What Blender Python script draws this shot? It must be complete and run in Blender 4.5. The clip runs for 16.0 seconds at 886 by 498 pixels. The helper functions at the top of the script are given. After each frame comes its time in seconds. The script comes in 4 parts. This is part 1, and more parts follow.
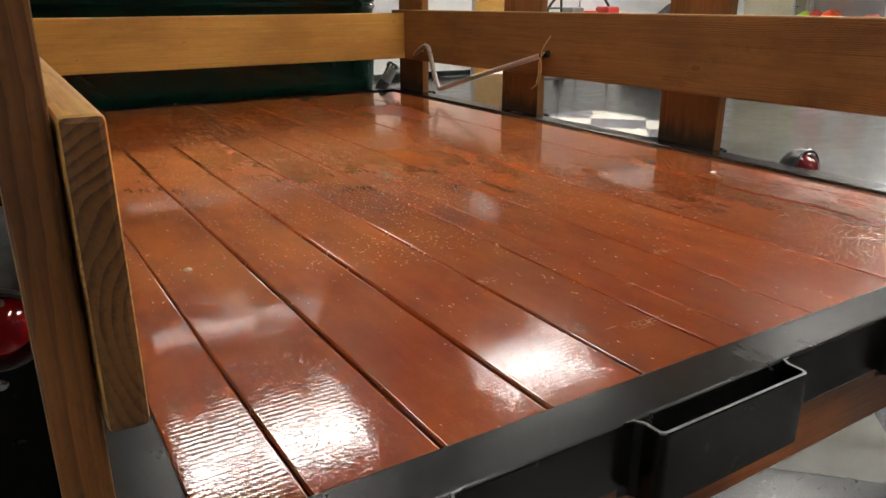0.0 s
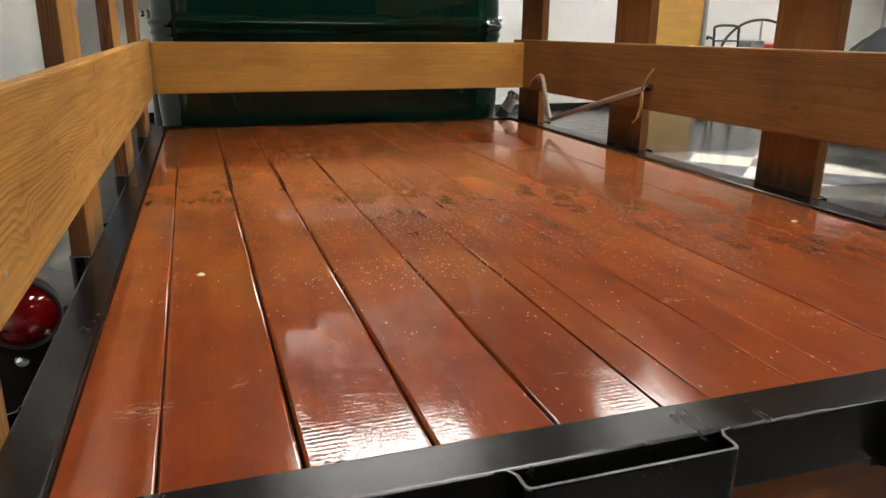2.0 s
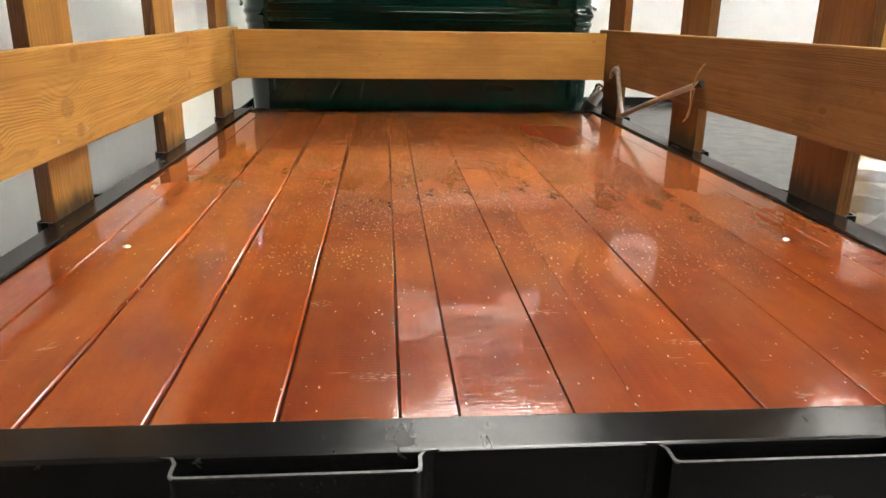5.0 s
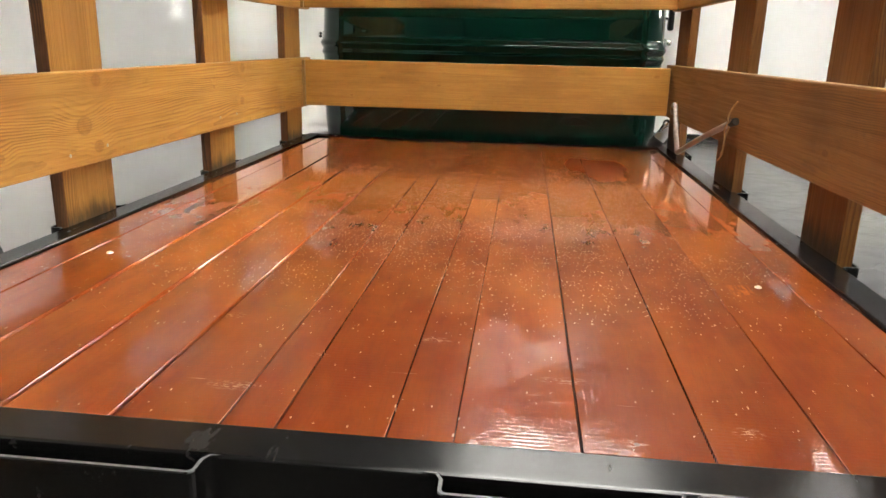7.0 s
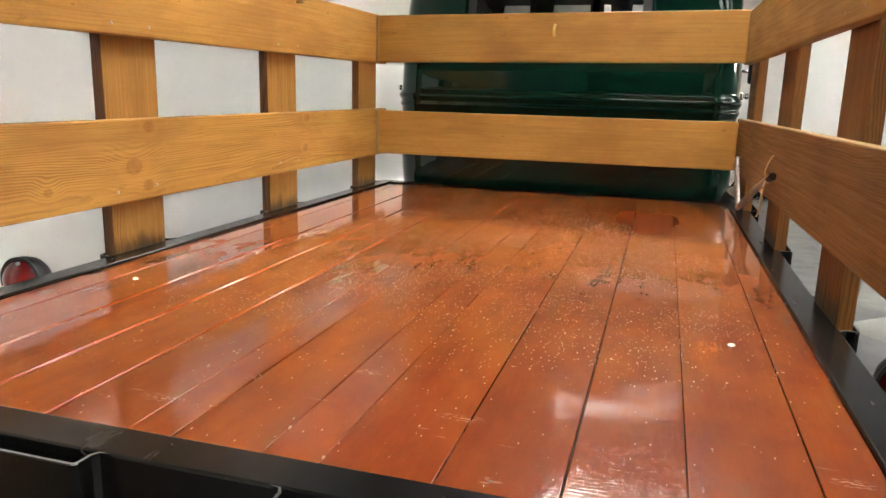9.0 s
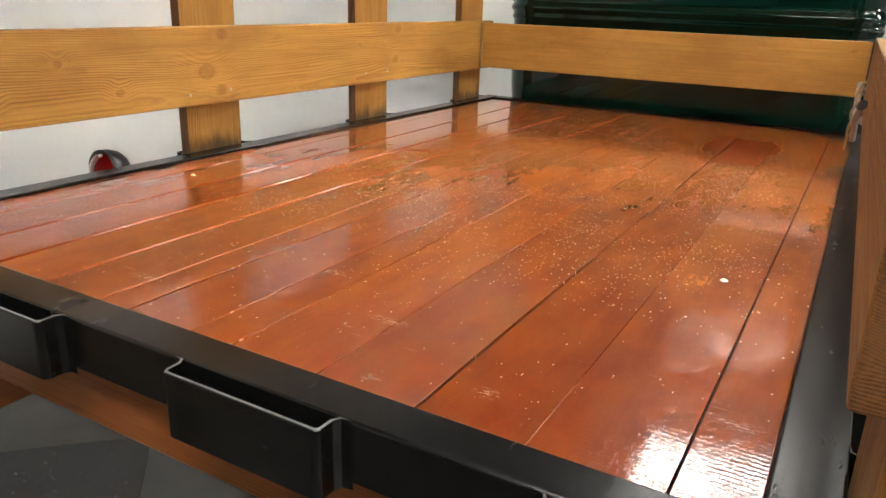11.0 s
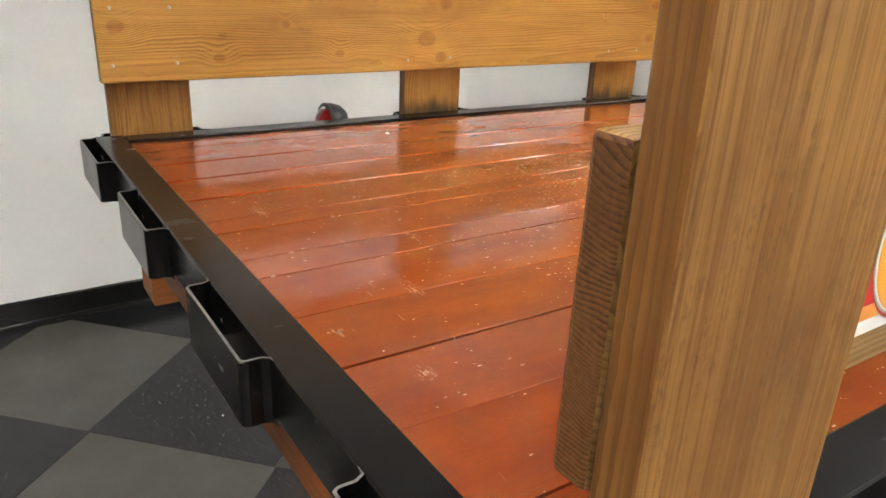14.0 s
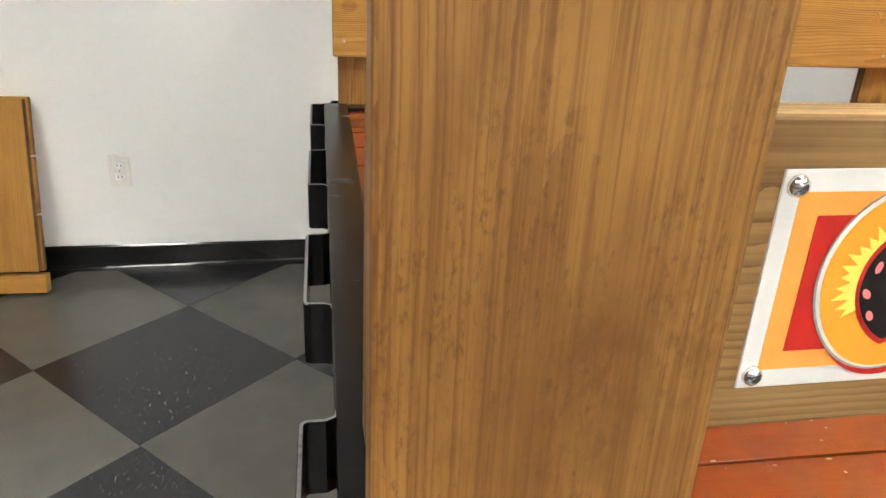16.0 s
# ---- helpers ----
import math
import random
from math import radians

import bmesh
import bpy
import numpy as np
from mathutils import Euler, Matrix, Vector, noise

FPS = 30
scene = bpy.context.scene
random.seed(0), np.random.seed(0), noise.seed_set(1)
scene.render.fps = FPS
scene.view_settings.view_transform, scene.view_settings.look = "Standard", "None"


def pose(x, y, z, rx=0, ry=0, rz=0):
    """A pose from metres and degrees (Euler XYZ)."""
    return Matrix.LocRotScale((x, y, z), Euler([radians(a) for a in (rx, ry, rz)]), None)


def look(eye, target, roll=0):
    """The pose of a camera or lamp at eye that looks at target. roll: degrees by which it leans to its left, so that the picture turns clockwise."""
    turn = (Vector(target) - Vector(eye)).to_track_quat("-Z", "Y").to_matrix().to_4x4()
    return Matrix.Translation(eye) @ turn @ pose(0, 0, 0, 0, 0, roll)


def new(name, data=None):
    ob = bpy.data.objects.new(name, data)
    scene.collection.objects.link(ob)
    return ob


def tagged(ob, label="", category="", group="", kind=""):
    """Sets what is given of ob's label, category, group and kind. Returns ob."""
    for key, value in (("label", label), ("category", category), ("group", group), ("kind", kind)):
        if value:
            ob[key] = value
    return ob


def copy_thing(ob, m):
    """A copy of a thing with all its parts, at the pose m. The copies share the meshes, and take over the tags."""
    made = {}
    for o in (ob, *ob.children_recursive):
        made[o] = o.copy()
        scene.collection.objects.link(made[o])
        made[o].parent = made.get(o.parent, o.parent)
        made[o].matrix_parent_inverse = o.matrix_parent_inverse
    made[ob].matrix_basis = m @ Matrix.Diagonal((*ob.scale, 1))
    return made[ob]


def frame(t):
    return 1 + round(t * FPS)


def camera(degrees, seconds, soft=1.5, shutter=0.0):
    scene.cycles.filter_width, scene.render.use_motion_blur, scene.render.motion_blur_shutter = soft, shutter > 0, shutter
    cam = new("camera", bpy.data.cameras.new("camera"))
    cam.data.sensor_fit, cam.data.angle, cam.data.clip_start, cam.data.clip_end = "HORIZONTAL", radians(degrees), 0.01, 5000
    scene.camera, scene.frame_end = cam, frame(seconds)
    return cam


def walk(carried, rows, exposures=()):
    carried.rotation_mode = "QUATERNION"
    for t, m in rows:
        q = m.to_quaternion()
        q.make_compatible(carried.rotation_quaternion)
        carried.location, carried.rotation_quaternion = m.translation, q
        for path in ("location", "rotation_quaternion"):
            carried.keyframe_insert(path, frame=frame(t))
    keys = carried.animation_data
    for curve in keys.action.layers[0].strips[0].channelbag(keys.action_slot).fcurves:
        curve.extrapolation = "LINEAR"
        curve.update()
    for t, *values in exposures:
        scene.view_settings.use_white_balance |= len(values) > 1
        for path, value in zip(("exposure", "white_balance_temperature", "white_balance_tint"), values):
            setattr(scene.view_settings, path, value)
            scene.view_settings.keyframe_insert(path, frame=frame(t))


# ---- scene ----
cam = camera(62.3, 16.0)
PATH = [
    (0, (-0.807, -0.397, 1.143), (0.197, 1.205, 0.491), 0.0),
    (0.5, (-0.754, -0.432, 1.144), (0.142, 1.239, 0.508), 0.2),
    (1, (-0.7, -0.452, 1.142), (0.104, 1.269, 0.517), 0.4),
    (1.5, (-0.645, -0.475, 1.143), (0.07, 1.297, 0.552), 0.6),
    (2, (-0.583, -0.499, 1.145), (0.028, 1.314, 0.56), 0.7),
    (2.5, (-0.516, -0.516, 1.145), (0.008, 1.318, 0.545), 0.8),
    (3, (-0.447, -0.534, 1.147), (-0.006, 1.319, 0.537), 0.9),
    (3.5, (-0.373, -0.545, 1.148), (-0.03, 1.328, 0.537), 1.0),
    (4, (-0.301, -0.553, 1.148), (-0.03, 1.332, 0.538), 1.1),
    (4.2, (-0.275, -0.557, 1.154), (-0.032, 1.329, 0.534), 1.0),
    (6.3, (0.029, -0.575, 1.155), (-0.017, 1.333, 0.556), 1.3),
    (6.5, (0.06, -0.577, 1.155), (-0.037, 1.331, 0.566), 1.3),
    (7, (0.144, -0.584, 1.16), (-0.056, 1.33, 0.613), 1.4),
    (7.5, (0.211, -0.591, 1.166), (-0.073, 1.334, 0.705), 1.5),
    (8, (0.27, -0.594, 1.168), (-0.11, 1.327, 0.76), 1.6),
    (8.2, (0.299, -0.596, 1.169), (-0.12, 1.32, 0.775), 1.5),
    (10.3, (0.605, -0.539, 1.165), (-0.171, 1.208, 0.577), 1.9),
    (10.5, (0.634, -0.529, 1.171), (-0.187, 1.187, 0.553), 1.8),
    (11, (0.691, -0.496, 1.172), (-0.237, 1.152, 0.521), 2.0),
    (11.5, (0.751, -0.458, 1.173), (-0.282, 1.121, 0.509), 2.2),
    (12, (0.81, -0.411, 1.175), (-0.344, 1.076, 0.498), 2.2),
    (12.5, (0.849, -0.376, 1.175), (-0.409, 1.019, 0.488), 2.3),
    (13, (0.88, -0.328, 1.175), (-0.493, 0.949, 0.478), 2.5),
    (13.5, (0.923, -0.271, 1.174), (-0.531, 0.898, 0.452), 2.9),
    (14, (0.957, -0.223, 1.175), (-0.592, 0.805, 0.439), 2.6),
    (14.5, (0.986, -0.18, 1.173), (-0.644, 0.681, 0.398), 2.8),
    (15, (1.009, -0.127, 1.173), (-0.694, 0.563, 0.384), 2.7),
    (15.5, (1.035, -0.075, 1.174), (-0.73, 0.43, 0.38), 2.7),
    (16, (1.064, -0.006, 1.178), (-0.746, 0.313, 0.39), 2.7),
]
walk(cam, [(t, look(eye, target, roll)) for t, eye, target, roll in PATH], [(0.0, 4.82), (2.0, 4.89), (3.0, 5.20), (4.0, 5.37), (7.0, 5.37), (12.0, 5.30), (16.0, 5.24)])

# ---- light ----
world = bpy.data.worlds.new("world")
scene.world = world
world.use_nodes = True
wn = world.node_tree.nodes
sky = wn.new("ShaderNodeTexSky")
sky.sky_type = "NISHITA"
sky.sun_disc = False
sky.sun_elevation, sky.sun_rotation = radians(22), radians(92)
world.node_tree.links.new(sky.outputs[0], wn["Background"].inputs[0])
wn["Background"].inputs[1].default_value = 0.12

SUN_FROM = Vector((0.925, -0.04, 0.377))
sun = new("sun", bpy.data.lights.new("sun", "SUN"))
sun.data.energy, sun.data.angle, sun.data.color = 5.0, radians(0.5), (1.0, 0.95, 0.88)
sun.matrix_world = look(SUN_FROM * 20, (0, 0, 0))

LAMP = 1.5            # glow of the ceiling lights' diffusers
CEIL = 3.2
LIFT = 0.022          # the truck's places below are reckoned from here
BED = 0.75            # top of the planks over that
CX = -0.012           # middle of the truck


# ---- materials ----
class Nodes:
    """Short hand for a material's node tree."""

    def __init__(self, name):
        self.mat = bpy.data.materials.new(name)
        self.mat.use_nodes = True
        self.t = self.mat.node_tree
        self.p = self.t.nodes["Principled BSDF"]

    def n(self, kind):
        return self.t.nodes.new("ShaderNode" + kind)

    def put(self, sock, v):
        if v is None:
            return
        if isinstance(v, bpy.types.NodeSocket):
            self.t.links.new(v, sock)
        else:
            sock.default_value = v

    def math(self, op, a, b=None, c=None, clamp=False):
        node = self.n("Math")
        node.operation, node.use_clamp = op, clamp
        for s, v in zip(node.inputs, (a, b, c)):
            self.put(s, v)
        return node.outputs[0]

    def vmath(self, op, a, b=None):
        node = self.n("VectorMath")
        node.operation = op
        self.put(node.inputs[0], a)
        self.put(node.inputs[1], b)
        return node.outputs["Value"] if op in ("LENGTH", "DISTANCE", "DOT_PRODUCT") else node.outputs[0]

    def map(self, v, a, b, c=0.0, d=1.0, smooth=False):
        node = self.n("MapRange")
        node.interpolation_type = "SMOOTHSTEP" if smooth else "LINEAR"
        for s, x in zip(node.inputs, (v, a, b, c, d)):
            self.put(s, x)
        return node.outputs[0]

    def mix(self, f, a, b, blend="MIX"):
        node = self.n("Mix")
        node.data_type, node.blend_type = "RGBA", blend
        self.put(node.inputs[0], f)
        self.put(node.inputs[6], (*a, 1) if isinstance(a, tuple) else a)
        self.put(node.inputs[7], (*b, 1) if isinstance(b, tuple) else b)
        return node.outputs[2]

    def noise(self, vec, scale, detail=3.0, rough=0.55, dims="3D"):
        node = self.n("TexNoise")
        node.noise_dimensions = dims
        self.put(node.inputs["Vector"], vec)
        node.inputs["Scale"].default_value, node.inputs["Detail"].default_value = scale, detail
        node.inputs["Roughness"].default_value = rough
        return node.outputs[0]

    def voronoi(self, vec, scale, out="Distance", feature="F1", dims="3D"):
        node = self.n("TexVoronoi")
        node.voronoi_dimensions, node.feature = dims, feature
        self.put(node.inputs["Vector"], vec)
        node.inputs["Scale"].default_value = scale
        return node.outputs[out]

    def obj(self):
        return self.n("TexCoord").outputs["Object"]

    def pos(self):
        return self.n("NewGeometry").outputs["Position"]

    def rand(self):
        return self.n("ObjectInfo").outputs["Random"]

    def stretch(self, v, scale, loc=(0, 0, 0)):
        node = self.n("Mapping")
        self.put(node.inputs["Vector"], v)
        node.inputs["Scale"].default_value, node.inputs["Location"].default_value = scale, loc
        return node.outputs[0]

    def bump(self, h, strength, dist, normal=None):
        node = self.n("Bump")
        node.inputs["Strength"].default_value, node.inputs["Distance"].default_value = strength, dist
        self.put(node.inputs["Height"], h)
        self.put(node.inputs["Normal"], normal)
        return node.outputs[0]

    def set(self, **kw):
        for k, v in kw.items():
            s = self.p.inputs[k.replace("_", " ")]
            if isinstance(v, tuple) and len(v) == 3 and s.type == "RGBA":
                v = (*v, 1)
            self.put(s, v)
        return self.mat


def plain(name, color, rough=0.5, metal=0.0, coat=0.0, vary=0.15, grain=60.0, bump=0.15, spec=0.5):
    m = Nodes(name)
    o = m.obj()
    f = m.noise(o, grain, 4)
    g = m.noise(o, grain / 14, 3)
    k = m.math("ADD", m.map(f, 0.3, 0.7, 1 - vary, 1 + vary), m.map(g, 0.3, 0.7, -vary, vary))
    c = m.mix(1.0, color, m.n("CombineColor").outputs[0], "MULTIPLY")
    comb = c.node.inputs[7].links[0].from_node
    for s in comb.inputs:
        m.put(s, k)
    return m.set(Base_Color=c, Roughness=m.map(g, 0.3, 0.7, rough * 0.85, min(1, rough * 1.2)), Metallic=metal, Coat_Weight=coat,
                 Specular_IOR_Level=spec, Normal=m.bump(f, bump, 0.002))


def wood(name, light, dark, knots=(), gloss=0.5, ring=74.0, stain=0.35, auto_knots=True, foot=None, pith=(0.015, -0.055), bold=0.8, specks=0.0, fine=1.0):
    """Sawn softwood: board length along local x, rings round an axis outside the board."""
    m = Nodes(name)
    o = m.obj()
    r = m.rand()
    off = m.n("CombineXYZ")
    m.put(off.inputs[0], m.math("MULTIPLY", r, 37.0))
    m.put(off.inputs[1], m.math("MULTIPLY_ADD", r, 0.06, pith[0]))
    m.put(off.inputs[2], m.math("MULTIPLY_ADD", r, -0.03, pith[1]))
    p = m.vmath("ADD", o, off.outputs[0])
    warp = m.noise(m.stretch(p, (0.9, 5, 5)), 1.6, 2)
    fall = None
    if auto_knots:
        cell = m.stretch(p, (2.6, 5.2, 0.0))
        d = m.voronoi(cell, 1.0, dims="2D")
        spare = m.n("SeparateColor")
        m.put(spare.inputs[0], m.voronoi(cell, 1.0, "Color", dims="2D"))
        has = m.math("GREATER_THAN", spare.outputs[0], 0.62)
        size = m.math("MULTIPLY_ADD", spare.outputs[1], 0.022, 0.012)
        q = m.math("DIVIDE", d, size)
        core = m.math("MULTIPLY", m.map(q, 0.5, 1.15, 1, 0, True), has)
        fall = m.math("MULTIPLY", m.map(q, 0.5, 4.5, 1, 0, True), has)
    else:
        core = None
    if knots:
        sep = m.n("SeparateXYZ")
        m.put(sep.inputs[0], o)
        for kx, ky, ks in knots:
            dx = m.math("MULTIPLY", m.math("SUBTRACT", sep.outputs[0], kx), 0.75)
            dy = m.math("SUBTRACT", sep.outputs[1], ky)
            q = m.math("DIVIDE", m.math("SQRT", m.math("ADD", m.math("MULTIPLY", dx, dx), m.math("MULTIPLY", dy, dy))), ks)
            c1, f1 = m.map(q, 0.45, 1.1, 1, 0, True), m.map(q, 0.5, 4.5, 1, 0, True)
            core = c1 if core is None else m.math("MAXIMUM", core, c1)
            fall = f1 if fall is None else m.math("MAXIMUM", fall, f1)
    sh = m.n("CombineXYZ")
    m.put(sh.inputs[1], m.math("MULTIPLY_ADD", warp, 0.07, m.math("MULTIPLY", fall, 0.016)))
    m.put(sh.inputs[2], m.math("MULTIPLY", m.noise(m.stretch(p, (0.7, 3, 3)), 1.1, 1), 0.05))
    w = m.n("TexWave")
    w.wave_type, w.rings_direction, w.wave_profile = "RINGS", "X", "SAW"
    m.put(w.inputs["Vector"], m.vmath("ADD", p, sh.outputs[0]))
    w.inputs["Scale"].default_value, w.inputs["Distortion"].default_value = ring, 1.4
    w.inputs["Detail"].default_value, w.inputs["Detail Scale"].default_value = 2.0, 0.6
    rings = w.outputs[1]
    fibre = m.noise(m.stretch(p, (4, 190, 190)), 1.0, 3)
    hair = m.noise(m.stretch(p, (7, 620, 620)), 1.0, 2)
    blot = m.noise(m.stretch(p, (2.2, 7, 7)), 1.3, 4)
    dirt = m.noise(m.stretch(p, (9, 22, 22)), 1.5, 5, 0.65)
    vary = m.map(m.noise(m.stretch(p, (1.3, 11, 11)), 1.2, 3), 0.36, 0.64, 0.35 * bold, bold, True)
    k = m.math("ADD", m.math("MULTIPLY", m.map(rings, 0.25, 1.0, 0, 1, True), vary), m.math("ADD", m.map(fibre, 0.3, 0.75, -0.14 * fine, 0.36 * fine), m.map(hair, 0.3, 0.7, -0.16 * fine, 0.16 * fine)), clamp=True)
    c = m.mix(k, light, dark)
    deep = tuple(x * 0.5 for x in dark)
    c = m.mix(m.math("MULTIPLY", m.map(blot, 0.42, 0.7, 0, 1, True), stain), c, dark)
    c = m.mix(m.math("MULTIPLY", m.map(dirt, 0.62, 0.78, 0, 1, True), 0.45), c, deep)
    if specks:
        spot = m.math("MULTIPLY", m.map(m.noise(m.stretch(p, (105, 250, 250)), 1.0, 4, 0.68), 0.52, 0.72), m.map(m.noise(m.stretch(p, (6, 13, 13)), 1.3, 3, 0.6), 0.38, 0.58))
        c = m.mix(m.math("MULTIPLY", spot, specks), c, tuple(x * 0.62 for x in dark))
        grime = m.map(m.noise(m.stretch(p, (4.5, 9, 9)), 1.1, 5, 0.65), 0.48, 0.68, 0, 0.85, True)
        grime = m.math("MULTIPLY", grime, m.map(m.noise(m.stretch(p, (34, 60, 60)), 1.0, 4, 0.7), 0.34, 0.60, 0.25, 1.0, True))
        c = m.mix(m.math("MULTIPLY", grime, specks), c, tuple(x * 0.75 for x in dark))
    eye = m.math("MULTIPLY", core, m.map(m.noise(m.stretch(p, (60, 80, 80)), 1.0, 3), 0.3, 0.7, 0.2, 0.65))
    c = m.mix(eye, c, (dark[0] * 0.90, dark[1] * 0.68, dark[2] * 0.55))
    rim = m.math("MULTIPLY", m.map(core, 0.05, 0.35, 0, 1, True), m.map(core, 0.45, 0.85, 1, 0, True))
    c = m.mix(m.math("MULTIPLY", rim, 0.24), c, (dark[0] * 0.55, dark[1] * 0.42, dark[2] * 0.35))
    halo = m.math("MULTIPLY", m.map(fall, 0.55, 0.80, 0, 1, True), m.map(fall, 0.85, 0.99, 1, 0, True))
    c = m.mix(m.math("MULTIPLY", halo, 0.14), c, tuple(x * 1.15 for x in light))
    if foot is not None:
        # black grime soaked up from the pocket at the lower end
        fs = m.n("SeparateXYZ")
        m.put(fs.inputs[0], o)
        soak = m.math("ADD", fs.outputs[0], m.math("MULTIPLY", m.math("SUBTRACT", m.noise(m.stretch(p, (7, 30, 30)), 1.0, 4, 0.65), 0.5), 0.11))
        c = m.mix(m.map(soak, foot - 0.02, foot + 0.035, 0.88, 0, True), c, (0.018, 0.014, 0.009))
    tone = m.map(r, 0, 1, 0.9, 1.08)
    tc = m.n("CombineColor")
    for s in tc.inputs:
        m.put(s, tone)
    c = m.mix(1.0, c, tc.outputs[0], "MULTIPLY")
    h = m.math("ADD", m.math("MULTIPLY", rings, 0.5), fibre)
    return m.set(Base_Color=c, Roughness=m.map(fibre, 0.3, 0.7, gloss * 0.85, gloss * 1.2), Specular_IOR_Level=0.4, Normal=m.bump(h, 0.22, 0.0012))


def deck_paint():
    """Red-orange stain under thick glossy varnish, dusty and scuffed."""
    m = Nodes("deck_varnish")
    o, w, r = m.obj(), m.pos(), m.rand()
    off = m.n("CombineXYZ")
    m.put(off.inputs[0], m.math("MULTIPLY", r, 23.0))
    m.put(off.inputs[1], m.math("MULTIPLY", r, 3.7))
    p = m.vmath("ADD", o, off.outputs[0])
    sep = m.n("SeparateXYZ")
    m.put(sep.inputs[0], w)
    # grain along the board, wandering a little, under cloudy brushed stain
    drift = m.n("CombineXYZ")
    m.put(drift.inputs[1], m.math("MULTIPLY", m.noise(m.stretch(p, (2.4, 4, 1)), 1.0, 2), 0.05))
    g = m.vmath("ADD", p, drift.outputs[0])
    fibre = m.noise(m.stretch(g, (7, 260, 20)), 1.0, 3, 0.6)
    streak = m.noise(m.stretch(g, (2.6, 30, 4)), 1.3, 5, 0.68)
    cloud = m.noise(m.stretch(p, (7.5, 13, 1)), 1.0, 4, 0.62)
    blot = m.noise(m.stretch(p, (3.6, 6.0, 1)), 1.0, 3, 0.6)
    # orange patches, fewer towards the rear end
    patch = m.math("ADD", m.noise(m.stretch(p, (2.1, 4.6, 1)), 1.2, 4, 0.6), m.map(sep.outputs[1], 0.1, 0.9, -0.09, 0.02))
    c = m.mix(m.map(cloud, 0.30, 0.70, 0, 1, True), (0.138, 0.0212, 0.0034), (0.220, 0.0495, 0.0062))
    c = m.mix(m.math("MULTIPLY", m.map(streak, 0.36, 0.70, 0, 1, True), 0.34), c, (0.250, 0.0650, 0.0072))
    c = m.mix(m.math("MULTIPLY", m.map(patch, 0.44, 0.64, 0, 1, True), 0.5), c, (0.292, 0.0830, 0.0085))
    c = m.mix(m.math("MULTIPLY", m.map(blot, 0.50, 0.74, 0, 1, True), 0.24), c, (0.090, 0.0115, 0.0028))
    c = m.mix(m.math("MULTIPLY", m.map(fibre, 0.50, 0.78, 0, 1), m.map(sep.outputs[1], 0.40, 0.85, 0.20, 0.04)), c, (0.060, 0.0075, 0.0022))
    # redder and darker towards the rear end of the bed
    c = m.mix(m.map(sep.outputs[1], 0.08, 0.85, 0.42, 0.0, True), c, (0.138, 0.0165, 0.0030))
    tone = m.n("CombineColor")
    tv = m.map(r, 0, 1, 0.85, 1.13)
    for sck in tone.inputs:
        m.put(sck, tv)
    c = m.mix(1.0, c, tone.outputs[0], "MULTIPLY")
    # dust flecks, their glint put into the colour, thickest half way along the bed
    band = m.map(m.math("ABSOLUTE", m.math("SUBTRACT", sep.outputs[1], 1.24)), 0.25, 0.98, 1, 0.05, True)
    side = m.map(m.math("ABSOLUTE", m.math("SUBTRACT", sep.outputs[0], 0.06)), 0.30, 0.68, 1, 0.14, True)
    dens = m.math("MULTIPLY", m.math("MULTIPLY", band, side), m.map(m.noise(w, 5, 4), 0.36, 0.60, 0.10, 1.0, True))
    ragged = m.math("MULTIPLY", m.math("SUBTRACT", m.noise(w, 420, 2), 0.5), 0.34)
    flecks = None
    for sc, lim, cut, ang, sx in ((58.0, 0.13, 0.42, 20, 1.9), (82.0, 0.16, 0.44, -35, 2.2), (100.0, 0.16, 0.34, 80, 2.0), (160.0, 0.20, 0.20, 55, 1.5)):
        mp = m.n("Mapping")
        m.put(mp.inputs["Vector"], w)
        mp.inputs["Rotation"].default_value, mp.inputs["Scale"].default_value = (0, 0, radians(ang)), (sx, 0.80, 0.0)
        v = mp.outputs[0]
        d = m.voronoi(v, sc, dims="2D")
        vc = m.n("SeparateColor")
        m.put(vc.inputs[0], m.voronoi(v, sc, "Color", dims="2D"))
        rad = m.math("MULTIPLY", m.math("MULTIPLY_ADD", vc.outputs[1], 1.0, 0.3), lim)
        on = m.math("LESS_THAN", vc.outputs[0], m.math("MULTIPLY", dens, cut))
        f = m.math("MULTIPLY", m.math("MULTIPLY", m.math("LESS_THAN", m.math("ADD", d, ragged), rad), on), m.map(vc.outputs[2], 0, 1, 0.35, 1.0))
        flecks = f if flecks is None else m.math("MAXIMUM", flecks, f)
    # hair scratches at odd angles
    scuff = None
    for ang, k in ((62, 0.5), (118, 0.5), (20, 0.35)):
        sv = m.n("Mapping")
        m.put(sv.inputs["Vector"], w)
        sv.inputs["Rotation"].default_value, sv.inputs["Scale"].default_value = (0, 0, radians(ang)), (9, 260, 0)
        q = m.math("MULTIPLY", m.map(m.noise(sv.outputs[0], 1.0, 2), 0.72, 0.76, 0, 1), m.map(m.noise(w, 6 + ang / 40, 3), 0.54, 0.64, 0, k))
        scuff = q if scuff is None else m.math("MAXIMUM", scuff, q)
    mark = m.math("MAXIMUM", flecks, scuff)
    # scraped places in the varnish
    tear = m.map(m.noise(m.stretch(w, (120, 330, 1)), 1.0, 3, 0.65), 0.50, 0.62)
